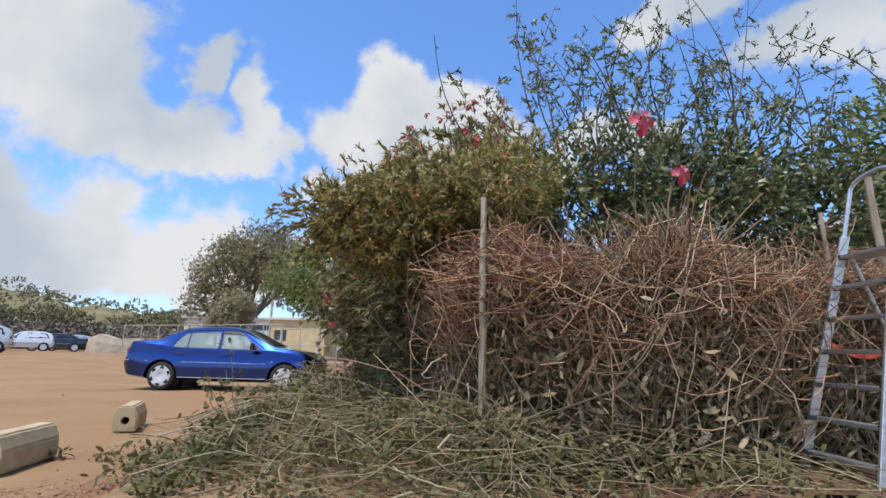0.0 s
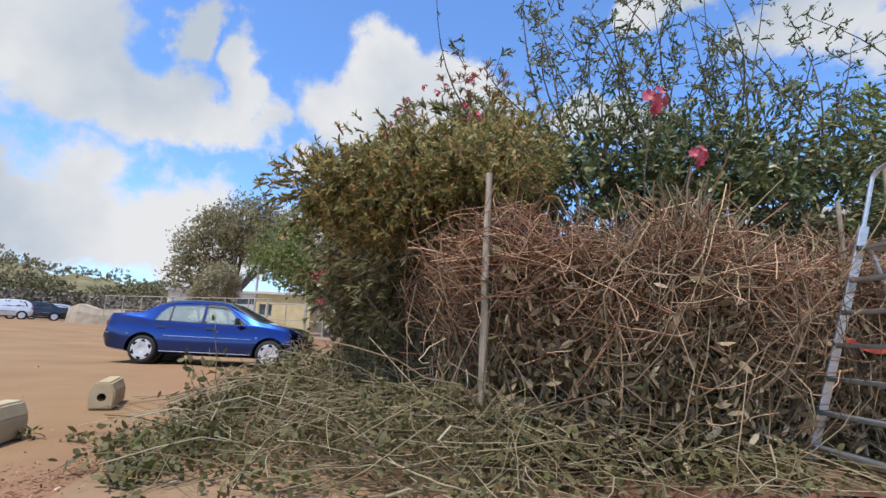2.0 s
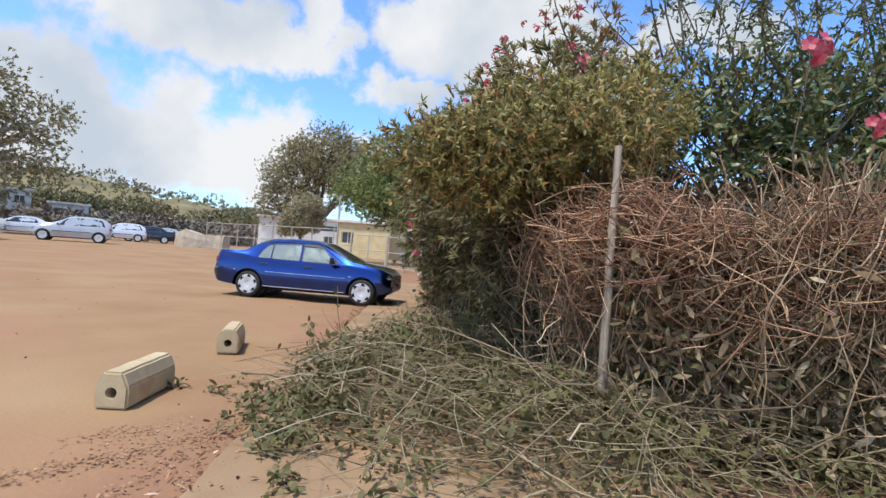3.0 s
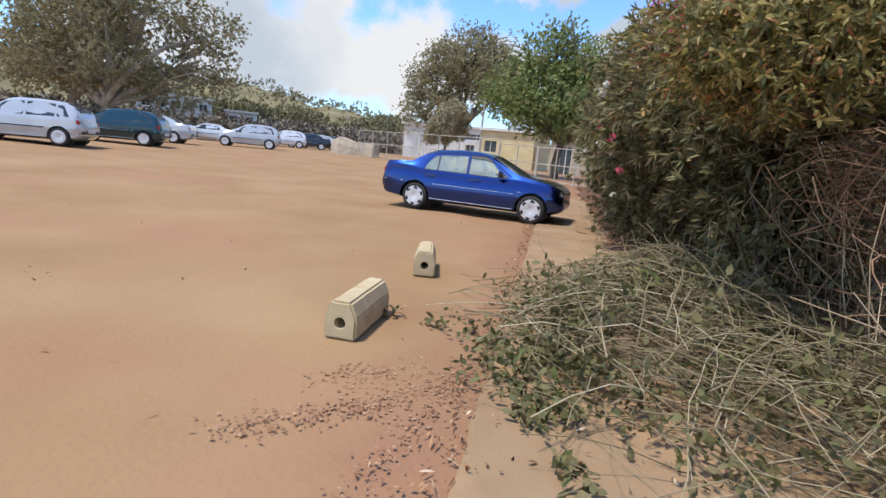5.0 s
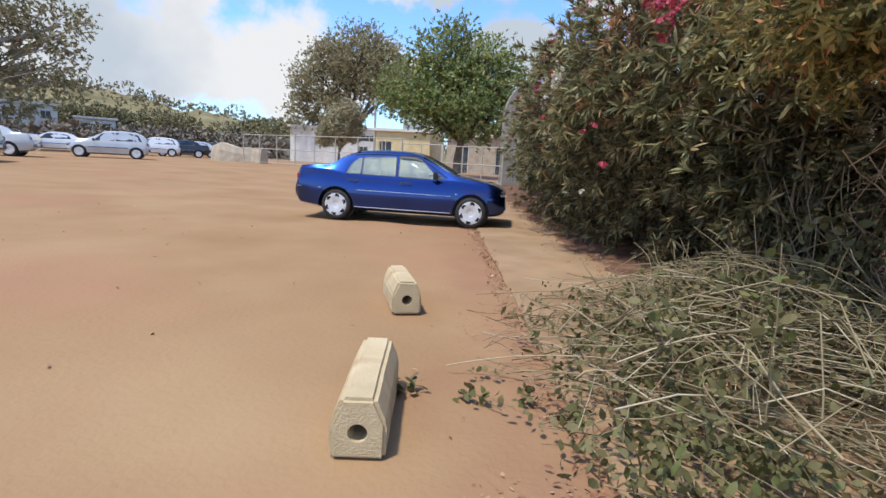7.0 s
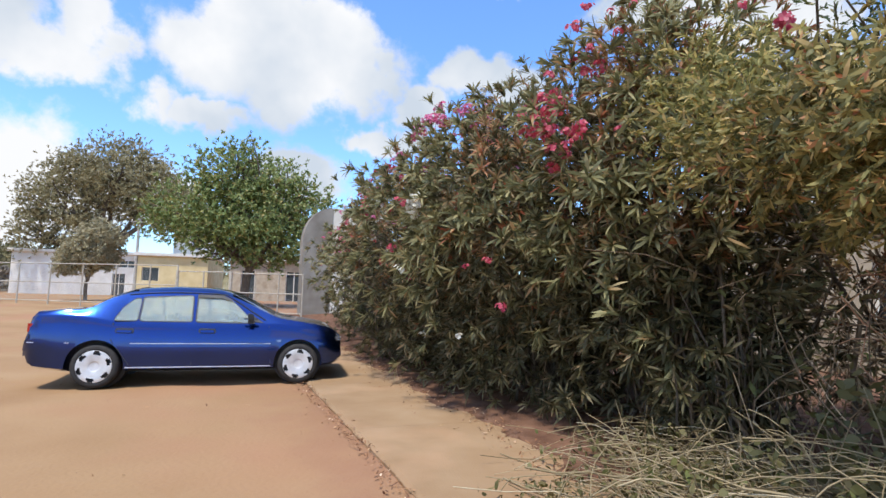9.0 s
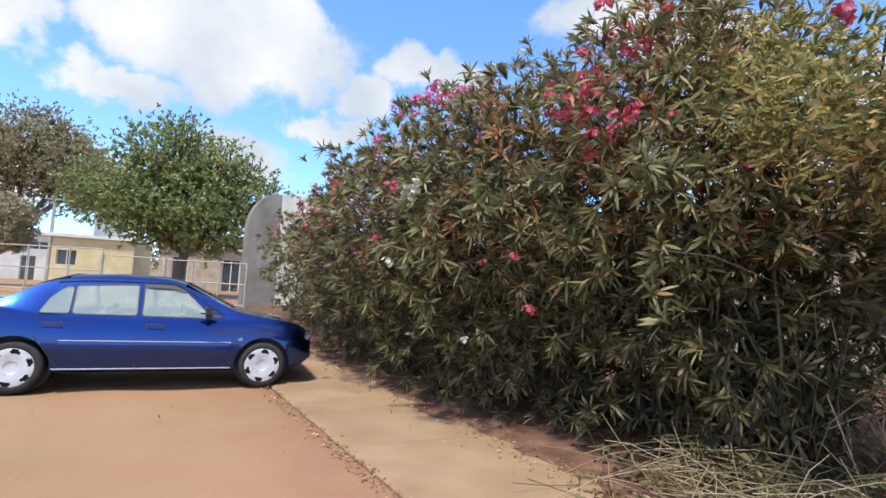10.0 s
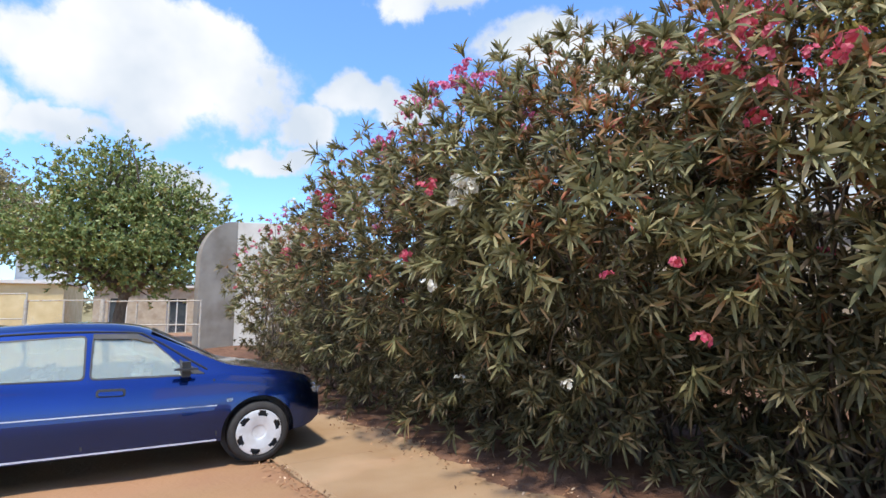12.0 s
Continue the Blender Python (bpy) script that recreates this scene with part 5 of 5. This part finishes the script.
def ladder():
    """An aluminium step ladder, standing open beside the brush."""
    t = thing("step_ladder", "aluminium step ladder standing open before the brush fence", "ladder", pose(2.33, 2.76, .03))
    lean = .265
    half0, half1 = .33, .22
    H = 1.68

    def half(z):
        return half0 + (half1 - half0) * z / H
    for s in (1, -1):
        bm = bmesh.new()
        for z0, z1 in ((0, H + .12),):
            a = [(z0 * lean + dx, s * (half(z0) + dy), z0) for dx, dy in ((-.035, -.012), (.035, -.012), (.035, .012), (-.035, .012))]
            b = [(z1 * lean + dx, s * (half(z1) + dy), z1) for dx, dy in ((-.035, -.012), (.035, -.012), (.035, .012), (-.035, .012))]
            av, bv = [bm.verts.new(p) for p in a], [bm.verts.new(p) for p in b]
            bm.faces.new(av)
            bm.faces.new(bv)
            for i in range(4):
                bm.faces.new((av[i], av[(i + 1) % 4], bv[(i + 1) % 4], bv[i]))
        bmesh.ops.recalc_face_normals(bm, faces=bm.faces)
        bmesh.ops.bevel(bm, geom=bm.edges[:], offset=.004, segments=1, affect="EDGES")
        r = part("rail", bm, M_ALU, t)
        part("rubber_foot", box_bm(.09, .034, .05, (0, s * half0, .02), .008), M_PLAST, r)
        part("rear_leg", capped_rod([(1.12, s * .32, 0), (.82, s * .27, .9), (.50, s * (half1 - .01), 1.64)], .016, 8), M_ALU, t)
    for i in range(7):
        z = .235 * (i + 1) - .01
        d = .085 if i < 6 else .20
        st = part("step", box_bm(d, half(z) * 2 - .03, .028, (z * lean + (0 if i < 6 else .07), 0, z), .005), M_ALU, t)
        for s in (1, -1):
            part("end_cap", box_bm(.075, .012, .036, (z * lean, s * (half(z) - .019), z), .003), M_PLAST, st)
    arc = []
    z0 = H + .08
    for k in range(17):
        a = math.pi * k / 16
        arc.append(((z0 + .42 + .10 * math.sin(a)) * lean * .97, half1 * .92 * math.cos(a), z0 + .40 + .10 * math.sin(a)))
    arc = [(z0 * lean, half1, z0)] + arc + [(z0 * lean, -half1, z0)]
    part("hoop_handle", capped_rod(arc, .016, 10), M_ALU, t)
    part("rear_brace", capped_rod([(.92, .29, .62), (.92, -.29, .62)], .010, 8), M_ALU, t)
    # strap between front and rear
    bm = bmesh.new()
    rows = []
    for k in range(12):
        s = k / 11
        x, y, z = .30 + .55 * s, .25 + .02 * s, .98 - .10 * math.sin(math.pi * s) + .05 * s
        rows.append((bm.verts.new((x, y, z - .02)), bm.verts.new((x, y, z + .02)), bm.verts.new((x, y + .004, z + .02)), bm.verts.new((x, y + .004, z - .02))))
    for a, b in zip(rows, rows[1:]):
        for j in range(4):
            bm.faces.new((a[j], a[(j + 1) % 4], b[(j + 1) % 4], b[j]))
    bm.faces.new(rows[0])
    bm.faces.new(rows[-1][::-1])
    part("strap", bm, M_STRAP, t, "orange-red safety strap")
    return t


ladder()


# ---- heap of cut branches ----
def heap_height(x, y):
    """The heap's top over the pavement: a long low mound."""
    h = .66 * np.exp(-((x + 1.25) / .85) ** 2 - ((y - 4.2) / 1.15) ** 2)
    h = np.maximum(h, .50 * np.exp(-((x + .2) / 1.2) ** 2 - ((y - 3.0) / .75) ** 2))
    h = np.maximum(h, .30 * np.exp(-((x - 1.3) / 1.4) ** 2 - ((y - 2.7) / .5) ** 2))
    h = np.maximum(h, .34 * np.exp(-((x + .75) / .7) ** 2 - ((y - 5.7) / .9) ** 2))
    return h


def heap():
    t = thing("brushwood_heap", "heap of freshly cut branches with wilting leaves on the pavement", "heap", pose(0, 0, .03))
    rng = np.random.default_rng(601)

    def places(n, lo=.05):
        p = np.stack([rng.uniform(-3.0, 3.3, n * 9), rng.uniform(1.9, 7.0, n * 9)], 1)
        hh = heap_height(p[:, 0], p[:, 1])
        p = p[(hh > lo) & (rng.random(len(p)) < hh * 2.4)][:n]
        return p, heap_height(p[:, 0], p[:, 1])
    p, hh = places(1350, .07)
    n = len(p)
    az = rng.normal(radians(-28), radians(62), n)
    way = np.stack([np.cos(az), np.sin(az), rng.normal(0, .20, n)], 1)
    half = rng.uniform(.12, .92, n)[:, None] ** 1.2
    s = np.linspace(-1, 1, 9)[None, :, None]
    c = np.stack([p[:, 0], p[:, 1], hh * rng.uniform(.35, 1.06, n)], 1)
    path = c[:, None] + way[:, None] * half[:, None] * s + (rng.normal(0, .15, (n, 1, 3)) * (1, 1, .6)) * (1 - s * s) + np.cumsum(rng.normal(0, .016, (n, 9, 3)) * (1, 1, .6), axis=1)
    top = heap_height(path[..., 0], path[..., 1])
    path[..., 2] = np.maximum(np.minimum(path[..., 2], top + .16), .012)
    r = (rng.uniform(.0016, .0040, n) + .0028 * (rng.random(n) < .09))[:, None] * np.linspace(1.15, .55, 9)[None]
    rods("cut_branch", path, r, M_STICK, t, 300, 5, "branch_tangle", "pale bare cut stem")
    # springy twigs that stand out of the heap
    p, hh = places(150, .16)
    n = len(p)
    a = np.stack([p[:, 0], p[:, 1], hh * .7], 1)
    e = a + rng.normal(0, .22, (n, 3)) * (1, 1, 0)
    e[:, 2] = a[:, 2] + rng.uniform(.12, .45, n)
    rods("standing_twig", *limb_paths(rng, a, e, .005, .0022, .14), M_STICK, t, 150, 5)
    # leaves hang in sprays of a dozen
    p, hh = places(1050, .025)
    edge = np.stack([rng.normal(-1.95, .17, 120), rng.uniform(2.5, 3.9, 120)], 1)
    p, hh = np.concatenate([p, edge]), np.concatenate([hh, heap_height(edge[:, 0], edge[:, 1])])
    n = len(p)
    base = np.stack([p[:, 0], p[:, 1], hh * rng.uniform(.4, 1.08, n) + .015], 1)
    way = rng.normal(size=(n, 3)) * (1, 1, .35)
    way /= np.linalg.norm(way, axis=1, keepdims=True)
    P = np.concatenate([base + way * q + rng.normal(0, .022, (n, 3)) for q in np.linspace(0, .26, 9)])
    P[:, 2] = np.maximum(P[:, 2], .02)
    shapes = [leaf(.058, .036, .25), leaf(.045, .030, .35), leaf(.070, .026, .3)]
    pairs = [scatter(shapes[i], P[i::3], frames(rng.normal(size=(len(P[i::3]), 3)) + (0, 0, .5), rng, rng.uniform(.6, 1.25, len(P[i::3])))) for i in range(3)]
    tagged(part("wilted_leaves", raw_mesh("wilted_leaves", *merged(pairs)), M_WILT, t, "grey-green wilting leaves"), kind="stuff")
    # a leafy sprig that sticks up at its back
    k = 130
    a = np.array((-1.1, 4.45, .45))
    q = rng.random((k, 1))
    P = a + q * np.array((.45, .10, .42)) + rng.normal(0, .09, (k, 3))
    tagged(part("leafy_sprig", raw_mesh("leafy_sprig", *scatter(leaf(.07, .045, .2), P, frames(rng.normal(size=(k, 3)), rng, rng.uniform(.7, 1.3, k)))), M_WILT, t), kind="stuff")
    rods("sprig_stem", *limb_paths(rng, a[None] - (0, 0, .2), np.array([a + (.45, .1, .45), a + (.2, .05, .5), a + (-.1, .0, .4), a + (.5, .0, .3)]), .006, .002, .08), M_STICK, t, 4)
    tw = np.array([(-1.72, 3.15, .2), (-1.95, 3.5, .15), (-1.35, 3.0, .25)])
    te = np.array([(-1.80, 3.1, .95), (-2.10, 3.45, .62), (-1.15, 2.95, .80)])
    rods("standing_twig", *limb_paths(rng, tw, te, .005, .002, .06), M_STICK, t, 3)
    P = np.concatenate([a_ + (b_ - a_) * rng.uniform(.45, 1, (14, 1)) + rng.normal(0, .035, (14, 3)) for a_, b_ in zip(tw, te)])
    tagged(part("twig_leaves", raw_mesh("twig_leaves", *scatter(leaf(.07, .042, .3), P, frames(rng.normal(size=P.shape), rng, rng.uniform(.6, 1.2, len(P))))), M_WILT, t), kind="stuff")
    return t


heap()


def sprig(x, y, z, heading, length, seed):
    """A short cut twig with wilting leaves, fallen flat."""
    rng = np.random.default_rng(seed)
    t = thing("cut_sprig", "small fallen sprig with wilting grey-green leaves on the dirt", "sprig", pose(x, y, z, 0, 0, heading), "sprigs fallen beside the heap")
    s = np.linspace(0, 1, 6)
    path = np.stack([s * length, .03 * np.sin(s * 4 + seed), .012 + .03 * np.sin(s * 3.1)], 1)
    part("twig", capped_rod(path, np.linspace(.004, .002, 6), 6), M_STICK, t)
    lf = leaf(.065, .036, .3)
    k = 16
    P = np.stack([rng.uniform(.2, 1, k) * length, rng.normal(0, .035, k), rng.uniform(.015, .06, k)], 1)
    turns = frames(rng.normal(size=(k, 3)) * (.8, .8, .3) + (0, 0, .8), rng, rng.uniform(.7, 1.3, k))
    part("leaves", raw_mesh("leaves", *scatter(lf, P, turns)), M_WILT, t)


for x, y, heading, length, seed in ((-2.73, 3.53, 160, .26, 1), (-2.51, 3.45, 30, .24, 2), (-2.34, 3.84, 110, .22, 3), (-3.12, 3.62, 200, .16, 4), (-2.62, 3.75, -70, .15, 5)):
    sprig(x, y, .0, heading, length, seed)
for x, y, heading, length, seed in ((-1.95, 2.35, 100, .22, 6), (-1.62, 2.2, 200, .20, 7), (-1.3, 2.05, 20, .24, 8), (-1.75, 1.95, 60, .18, 9)):
    sprig(x, y, .036, heading, length, seed)

# ---- litter ----
def mulch():
    """Streaks of crumbled leaves and damp soil on the dirt beside the kerb."""
    rng = np.random.default_rng(702)
    P = []
    for x0, y0, x1, y1, w, n in ((-3.25, 1.75, -2.6, 2.45, .06, 495), (-3.1, 2.42, -2.7, 2.85, .08, 385), (-2.75, 2.2, -2.45, 2.9, .07, 275), (-2.5, 1.5, -2.42, 2.8, .06, 440), (-3.0, 4.6, -2.75, 5.3, .12, 90)):
        q = rng.random(n)
        clump = .5 + .5 * np.sin(q * 23 + x0 * 5)
        q = q[rng.random(n) < clump + .15]
        P.append(np.stack([x0 + (x1 - x0) * q + rng.normal(0, w, len(q)), y0 + (y1 - y0) * q + rng.normal(0, w, len(q)), np.full(len(q), .002)], 1))
    P = np.concatenate(P)
    P = P[P[:, 0] < kerb_x(P[:, 1]) + .02]
    crumb = (np.array([(-1, -.8, 0), (.9, -1, 0), (1, .8, 0), (-.8, 1, 0), (.1, 0, .22)]) * .006, np.array([(0, 1, 4), (1, 2, 4), (2, 3, 4), (3, 0, 4)]))
    flake = leaf(.030, .010, .2)
    turns = frames(np.array((0, 0, 1.)) + rng.normal(0, .2, P.shape), rng, rng.uniform(.5, 1.6, len(P)))
    cut_at = len(P) * 3 // 4
    order = rng.permutation(len(P))
    a, b = order[:cut_at], order[cut_at:]
    return raw_mesh("mulch", *merged([scatter(crumb, P[a], turns[a]), scatter(flake, P[b] + (0, 0, .006), turns[b] * .8)]))


tagged(part("mulch", mulch(), M_MULCH), "streaks of crumbled dead leaves and damp soil on the dirt", "mulch", kind="stuff")


def litter():
    rng = np.random.default_rng(701)
    P = []
    y = rng.uniform(4.5, 22, 3600)
    P.append(np.stack([-1.35 - .11 * (y - 6.6) - rng.normal(0, .22, 3600), y, np.full(3600, .045) + rise(np.full(3600, -3.0), y)], 1))
    y = rng.uniform(1.2, 11, 900)
    P.append(np.stack([kerb_x(y) + rng.normal(-.06, .07, 900), y, np.full(900, .016)], 1))
    c = np.stack([rng.uniform(-12, -2.4, 260), rng.uniform(-1, 13, 260), np.full(260, .004)], 1)
    P.append(c[c[:, 0] < kerb_x(c[:, 1])])
    c = np.stack([rng.uniform(-2.9, -1.0, 260), rng.uniform(1.6, 4.0, 260), np.full(260, .045)], 1)
    P.append(c[c[:, 0] > kerb_x(c[:, 1])])
    P = np.concatenate(P)
    ax = rng.normal(0, .35, (len(P), 3)) + (0, 0, 1)
    shapes = [leaf(.05, .018, .3), leaf(.035, .02, .4), leaf(.07, .012, .2)]
    turns = frames(ax, rng, rng.uniform(.35, 1.1, len(P)))
    P[:, 2] += .006
    return raw_mesh("litter", *merged([scatter(shapes[i], P[i::3], turns[i::3]) for i in range(3)]))


tagged(part("leaf_litter", litter(), M_LITTER), "dry brown leaves and chips strewn on the ground", "leaf litter", kind="stuff")


# ---- gate, fence, wall and buildings beyond the car ----
FA, FB = Vector((-20.5, 34.0, 0)), Vector((-3.0, 24.6, 0))


def tube_fence(name, label, category, spots, z0, z1, thick=()):
    """Tube posts and rails with wire mesh between, along FA to FB at the given shares."""
    d = FB - FA
    o = FA + d * spots[0]
    o.z = float(rise(np.array(o.x), np.array(o.y)))
    t = thing(name, label, category, Matrix.Translation(o) @ Matrix.Rotation(math.atan2(d.y, d.x), 4, "Z"))
    xs = [(q - spots[0]) * d.length for q in spots]
    for i, x in enumerate(xs):
        part("post", capped_rod([(x, 0, -.3), (x, 0, z1 + .04)], .065 if i in thick else .032, 10), M_FENCE, t)
    for a, b in zip(xs, xs[1:]):
        for z in (z0, (z0 + z1) / 2, z1):
            part("rail", capped_rod([(a, 0, z), (b, 0, z)], .024, 8), M_FENCE, t)
        w = b - a
        n = max(2, int(w / .09))
        q = np.linspace(a, b, n)
        lo = np.stack([np.concatenate([q, q]), np.zeros(2 * n), np.full(2 * n, z0)], 1)
        hi = lo + 0
        hi[:n, 0] = np.minimum(q + (z1 - z0), b)
        hi[:n, 2] = z0 + hi[:n, 0] - q
        hi[n:, 0] = np.maximum(q - (z1 - z0), a)
        hi[n:, 2] = z0 + q - hi[n:, 0]
        ok = np.linalg.norm(hi - lo, axis=1) > .05
        path = np.stack([lo[ok], hi[ok]], 1)
        part("wire_mesh", raw_mesh("wire_mesh", *tubes(path, np.full(path.shape[:2], .0025), 3)), M_WIRE, t)
    return t


tube_fence("fence", "cream tube fence with wire mesh at the lot's end", "fence", [0, .09, .18, .27, .36, .45, .54, .63, .70], .12, 1.85)
tube_fence("gate", "cream tube gate with wire mesh", "gate", [.70, .765, .83], .12, 1.75, (0, 2))
tube_fence("gate", "cream tube gate leaf beside the concrete wall", "gate", [.832, .89, .945, 1.0], .12, 1.75, (0,))


def bank():
    """The stub of an earth-filled wall at the fence's far end."""
    bm = bmesh.new()
    rng = np.random.default_rng(12)
    pts = [(-23.6, 35.6), (-22.6, 35.0), (-21.6, 35.2), (-20.6, 35.6), (-19.6, 35.0)]
    rows = []
    for i, (x, y) in enumerate(pts):
        h = 1.5 + rng.uniform(-.2, .2)
        rows.append([bm.verts.new(p) for p in ((x, y - .5, -.1), (x, y - .35, h * .7), (x, y - .2, h), (x, y + .6, h), (x, y + .8, -.1))])
    for a, b in zip(rows, rows[1:]):
        for j in range(5):
            bm.faces.new((a[j], a[(j + 1) % 5], b[(j + 1) % 5], b[j]))
    bm.faces.new(rows[0][::-1])
    bm.faces.new(rows[-1])
    bmesh.ops.recalc_face_normals(bm, faces=bm.faces)
    return bm


tagged(part("low_wall", bank(), M_CONC), "crumbling low wall at the fence's end", "wall", kind="structure")


def round_wall():
    """A tall concrete wall end whose upper corner is rounded."""
    bm = bmesh.new()
    W, H, R, T = 1.3, 5.0, 1.25, .5
    o = [(0, -.1), (W, -.1), (W, H)]
    for k in range(11):
        a = radians(90 + 9 * k)
        o.append((R + R * math.cos(a), H - 1.6 + 1.6 * math.sin(a)))
    f = [bm.verts.new((x, 0, z)) for x, z in o]
    g = [bm.verts.new((x, T, z)) for x, z in o]
    bm.faces.new(f)
    bm.faces.new(g[::-1])
    for i in range(len(o)):
        j = (i + 1) % len(o)
        bm.faces.new((f[i], f[j], g[j], g[i]))
    bmesh.ops.recalc_face_normals(bm, faces=bm.faces)
    return bm


# shaded and sunlit faces of the wall, told apart by colour
rw = tagged(part("wall_end", round_wall(), M_SHADEDWALL), "tall grey concrete wall end with a rounded corner", "wall", kind="structure")
rw.matrix_world = pose(-3.05, 25.4, 0, 0, 0, 12)
pw = tagged(part("wall_pale", box_bm(2.6, .30, 5.1, (1.3, .15, 2.45), .02), M_LITWALL), "tall pale rendered wall beside the rounded wall end", "wall", kind="structure")
pw.matrix_world = pose(-1.78, 25.67, 0, 0, 0, -14)


def house(name, label, x, y, heading, w, d, h, mat, windows, parapet=.25, strip=None):
    """A flat-roofed house: walls with real window openings, roof slab and panes."""
    t = thing(name, label, "building", pose(x, y, 0, 0, 0, heading))
    wall = part("wall", box_bm(w, d, h + .3, (0, 0, h / 2 - .15), 0), mat, t)
    cutters = [part("cutter", box_bm(ww, .5, wh, (wx, -d / 2, wz)), None) for wx, wz, ww, wh in windows]
    for c_ in cutters:
        c_.matrix_world = pose(x, y, 0, 0, 0, heading)
    if cutters:
        cut(wall, cutters)
    part("roof", box_bm(w + .5, d + .5, parapet, (0, 0, h + parapet / 2), .03), M_ROOF, t)
    for wx, wz, ww, wh in windows:
        wn = part("window", box_bm(ww, .06, wh, (wx, -d / 2 + .18, wz), .0), M_DARKPANE, t)
        for q in (-.5, 0, .5):
            part("frame", box_bm(.06, .08, wh, (wx + q * (ww - .06), -d / 2 + .16, wz), 0), M_RENDERWHITE, wn)
    return t


house("building", "long low white building with a dark window band", -20.0, 56.0, -4, 11.0, 6, 3.9, M_RENDERWHITE, [(-.6, 3.1, 3.2, .55), (3.2, 3.1, 3.2, .55), (2.6, 1.2, 1.0, 2.1)])
house("building", "cream yellow house behind the green tree", -12.0, 50.0, -3, 5.0, 7, 3.6, M_RENDERYEL, [(-1.6, 2.2, 1.2, 1.0)])
house("building", "pale house with brown shutters behind the gate", -4.6, 46.0, -3, 6.0, 6, 3.3, M_CONC, [(-1.7, 1.5, 1.0, 2.2), (1.6, 1.5, 1.2, 2.2)])
house("building", "pale roof room on the cream house", -12.0, 55.0, -3, 3.2, 3, 6.3, M_RENDERWHITE, [(0.4, 5.2, .9, .9)])
house("building", "pale rendered house inside the plot behind the hedge", 7.6, 11.4, -62, 9, 5, 3.1, M_CONC, [(-1.5, 1.6, 1.4, 1.2), (2.2, 1.6, 1.4, 1.2)])
house("building", "distant long white building with a row of dark windows", -57.5, 52.0, 47, 8.5, 4, 4.9, M_RENDERWHITE, [(-3.2, 3.9, 1.0, .8), (-1.6, 3.9, 1.0, .8), (0, 3.9, 1.0, .8), (1.6, 3.9, 1.0, .8), (3.2, 3.9, 1.0, .8)])
house("building", "small distant white house among pines", -53.5, 59.5, 42, 4.0, 4, 3.9, M_RENDERWHITE, [(-1, 3.0, .9, .8), (1, 3.0, .9, .8)])

# behind the fence of the plot: a plain rear wall that closes it
tagged(part("wall_rear", box_bm(.25, 26, 2.2, (12.5, 6, 1.0), .01), M_RENDERWHITE), "plain rendered boundary wall", "wall", kind="structure")


def utility_pole(x, y, h, label, arm=True):
    t = thing("utility_pole", label, "pole", pose(x, y, 0))
    part("shaft", capped_rod([(0, 0, -.2), (0, 0, h)], np.array((.14, .09)), 10), M_POLE, t)
    if arm:
        part("crossarm", box_bm(1.2, .08, .08, (0, 0, h - .25), .01), M_POLE, t)
        for q in (-.5, 0, .5):
            part("insulator", capped_rod([(q, 0, h - .21), (q, 0, h - .05)], .035, 8), M_RENDERWHITE, t)
    return t


utility_pole(-14.93, 47.2, 6.5, "grey concrete utility pole beside the white building")
utility_pole(-55.0, 91.0, 7.0, "far wooden pole before the pines", False)
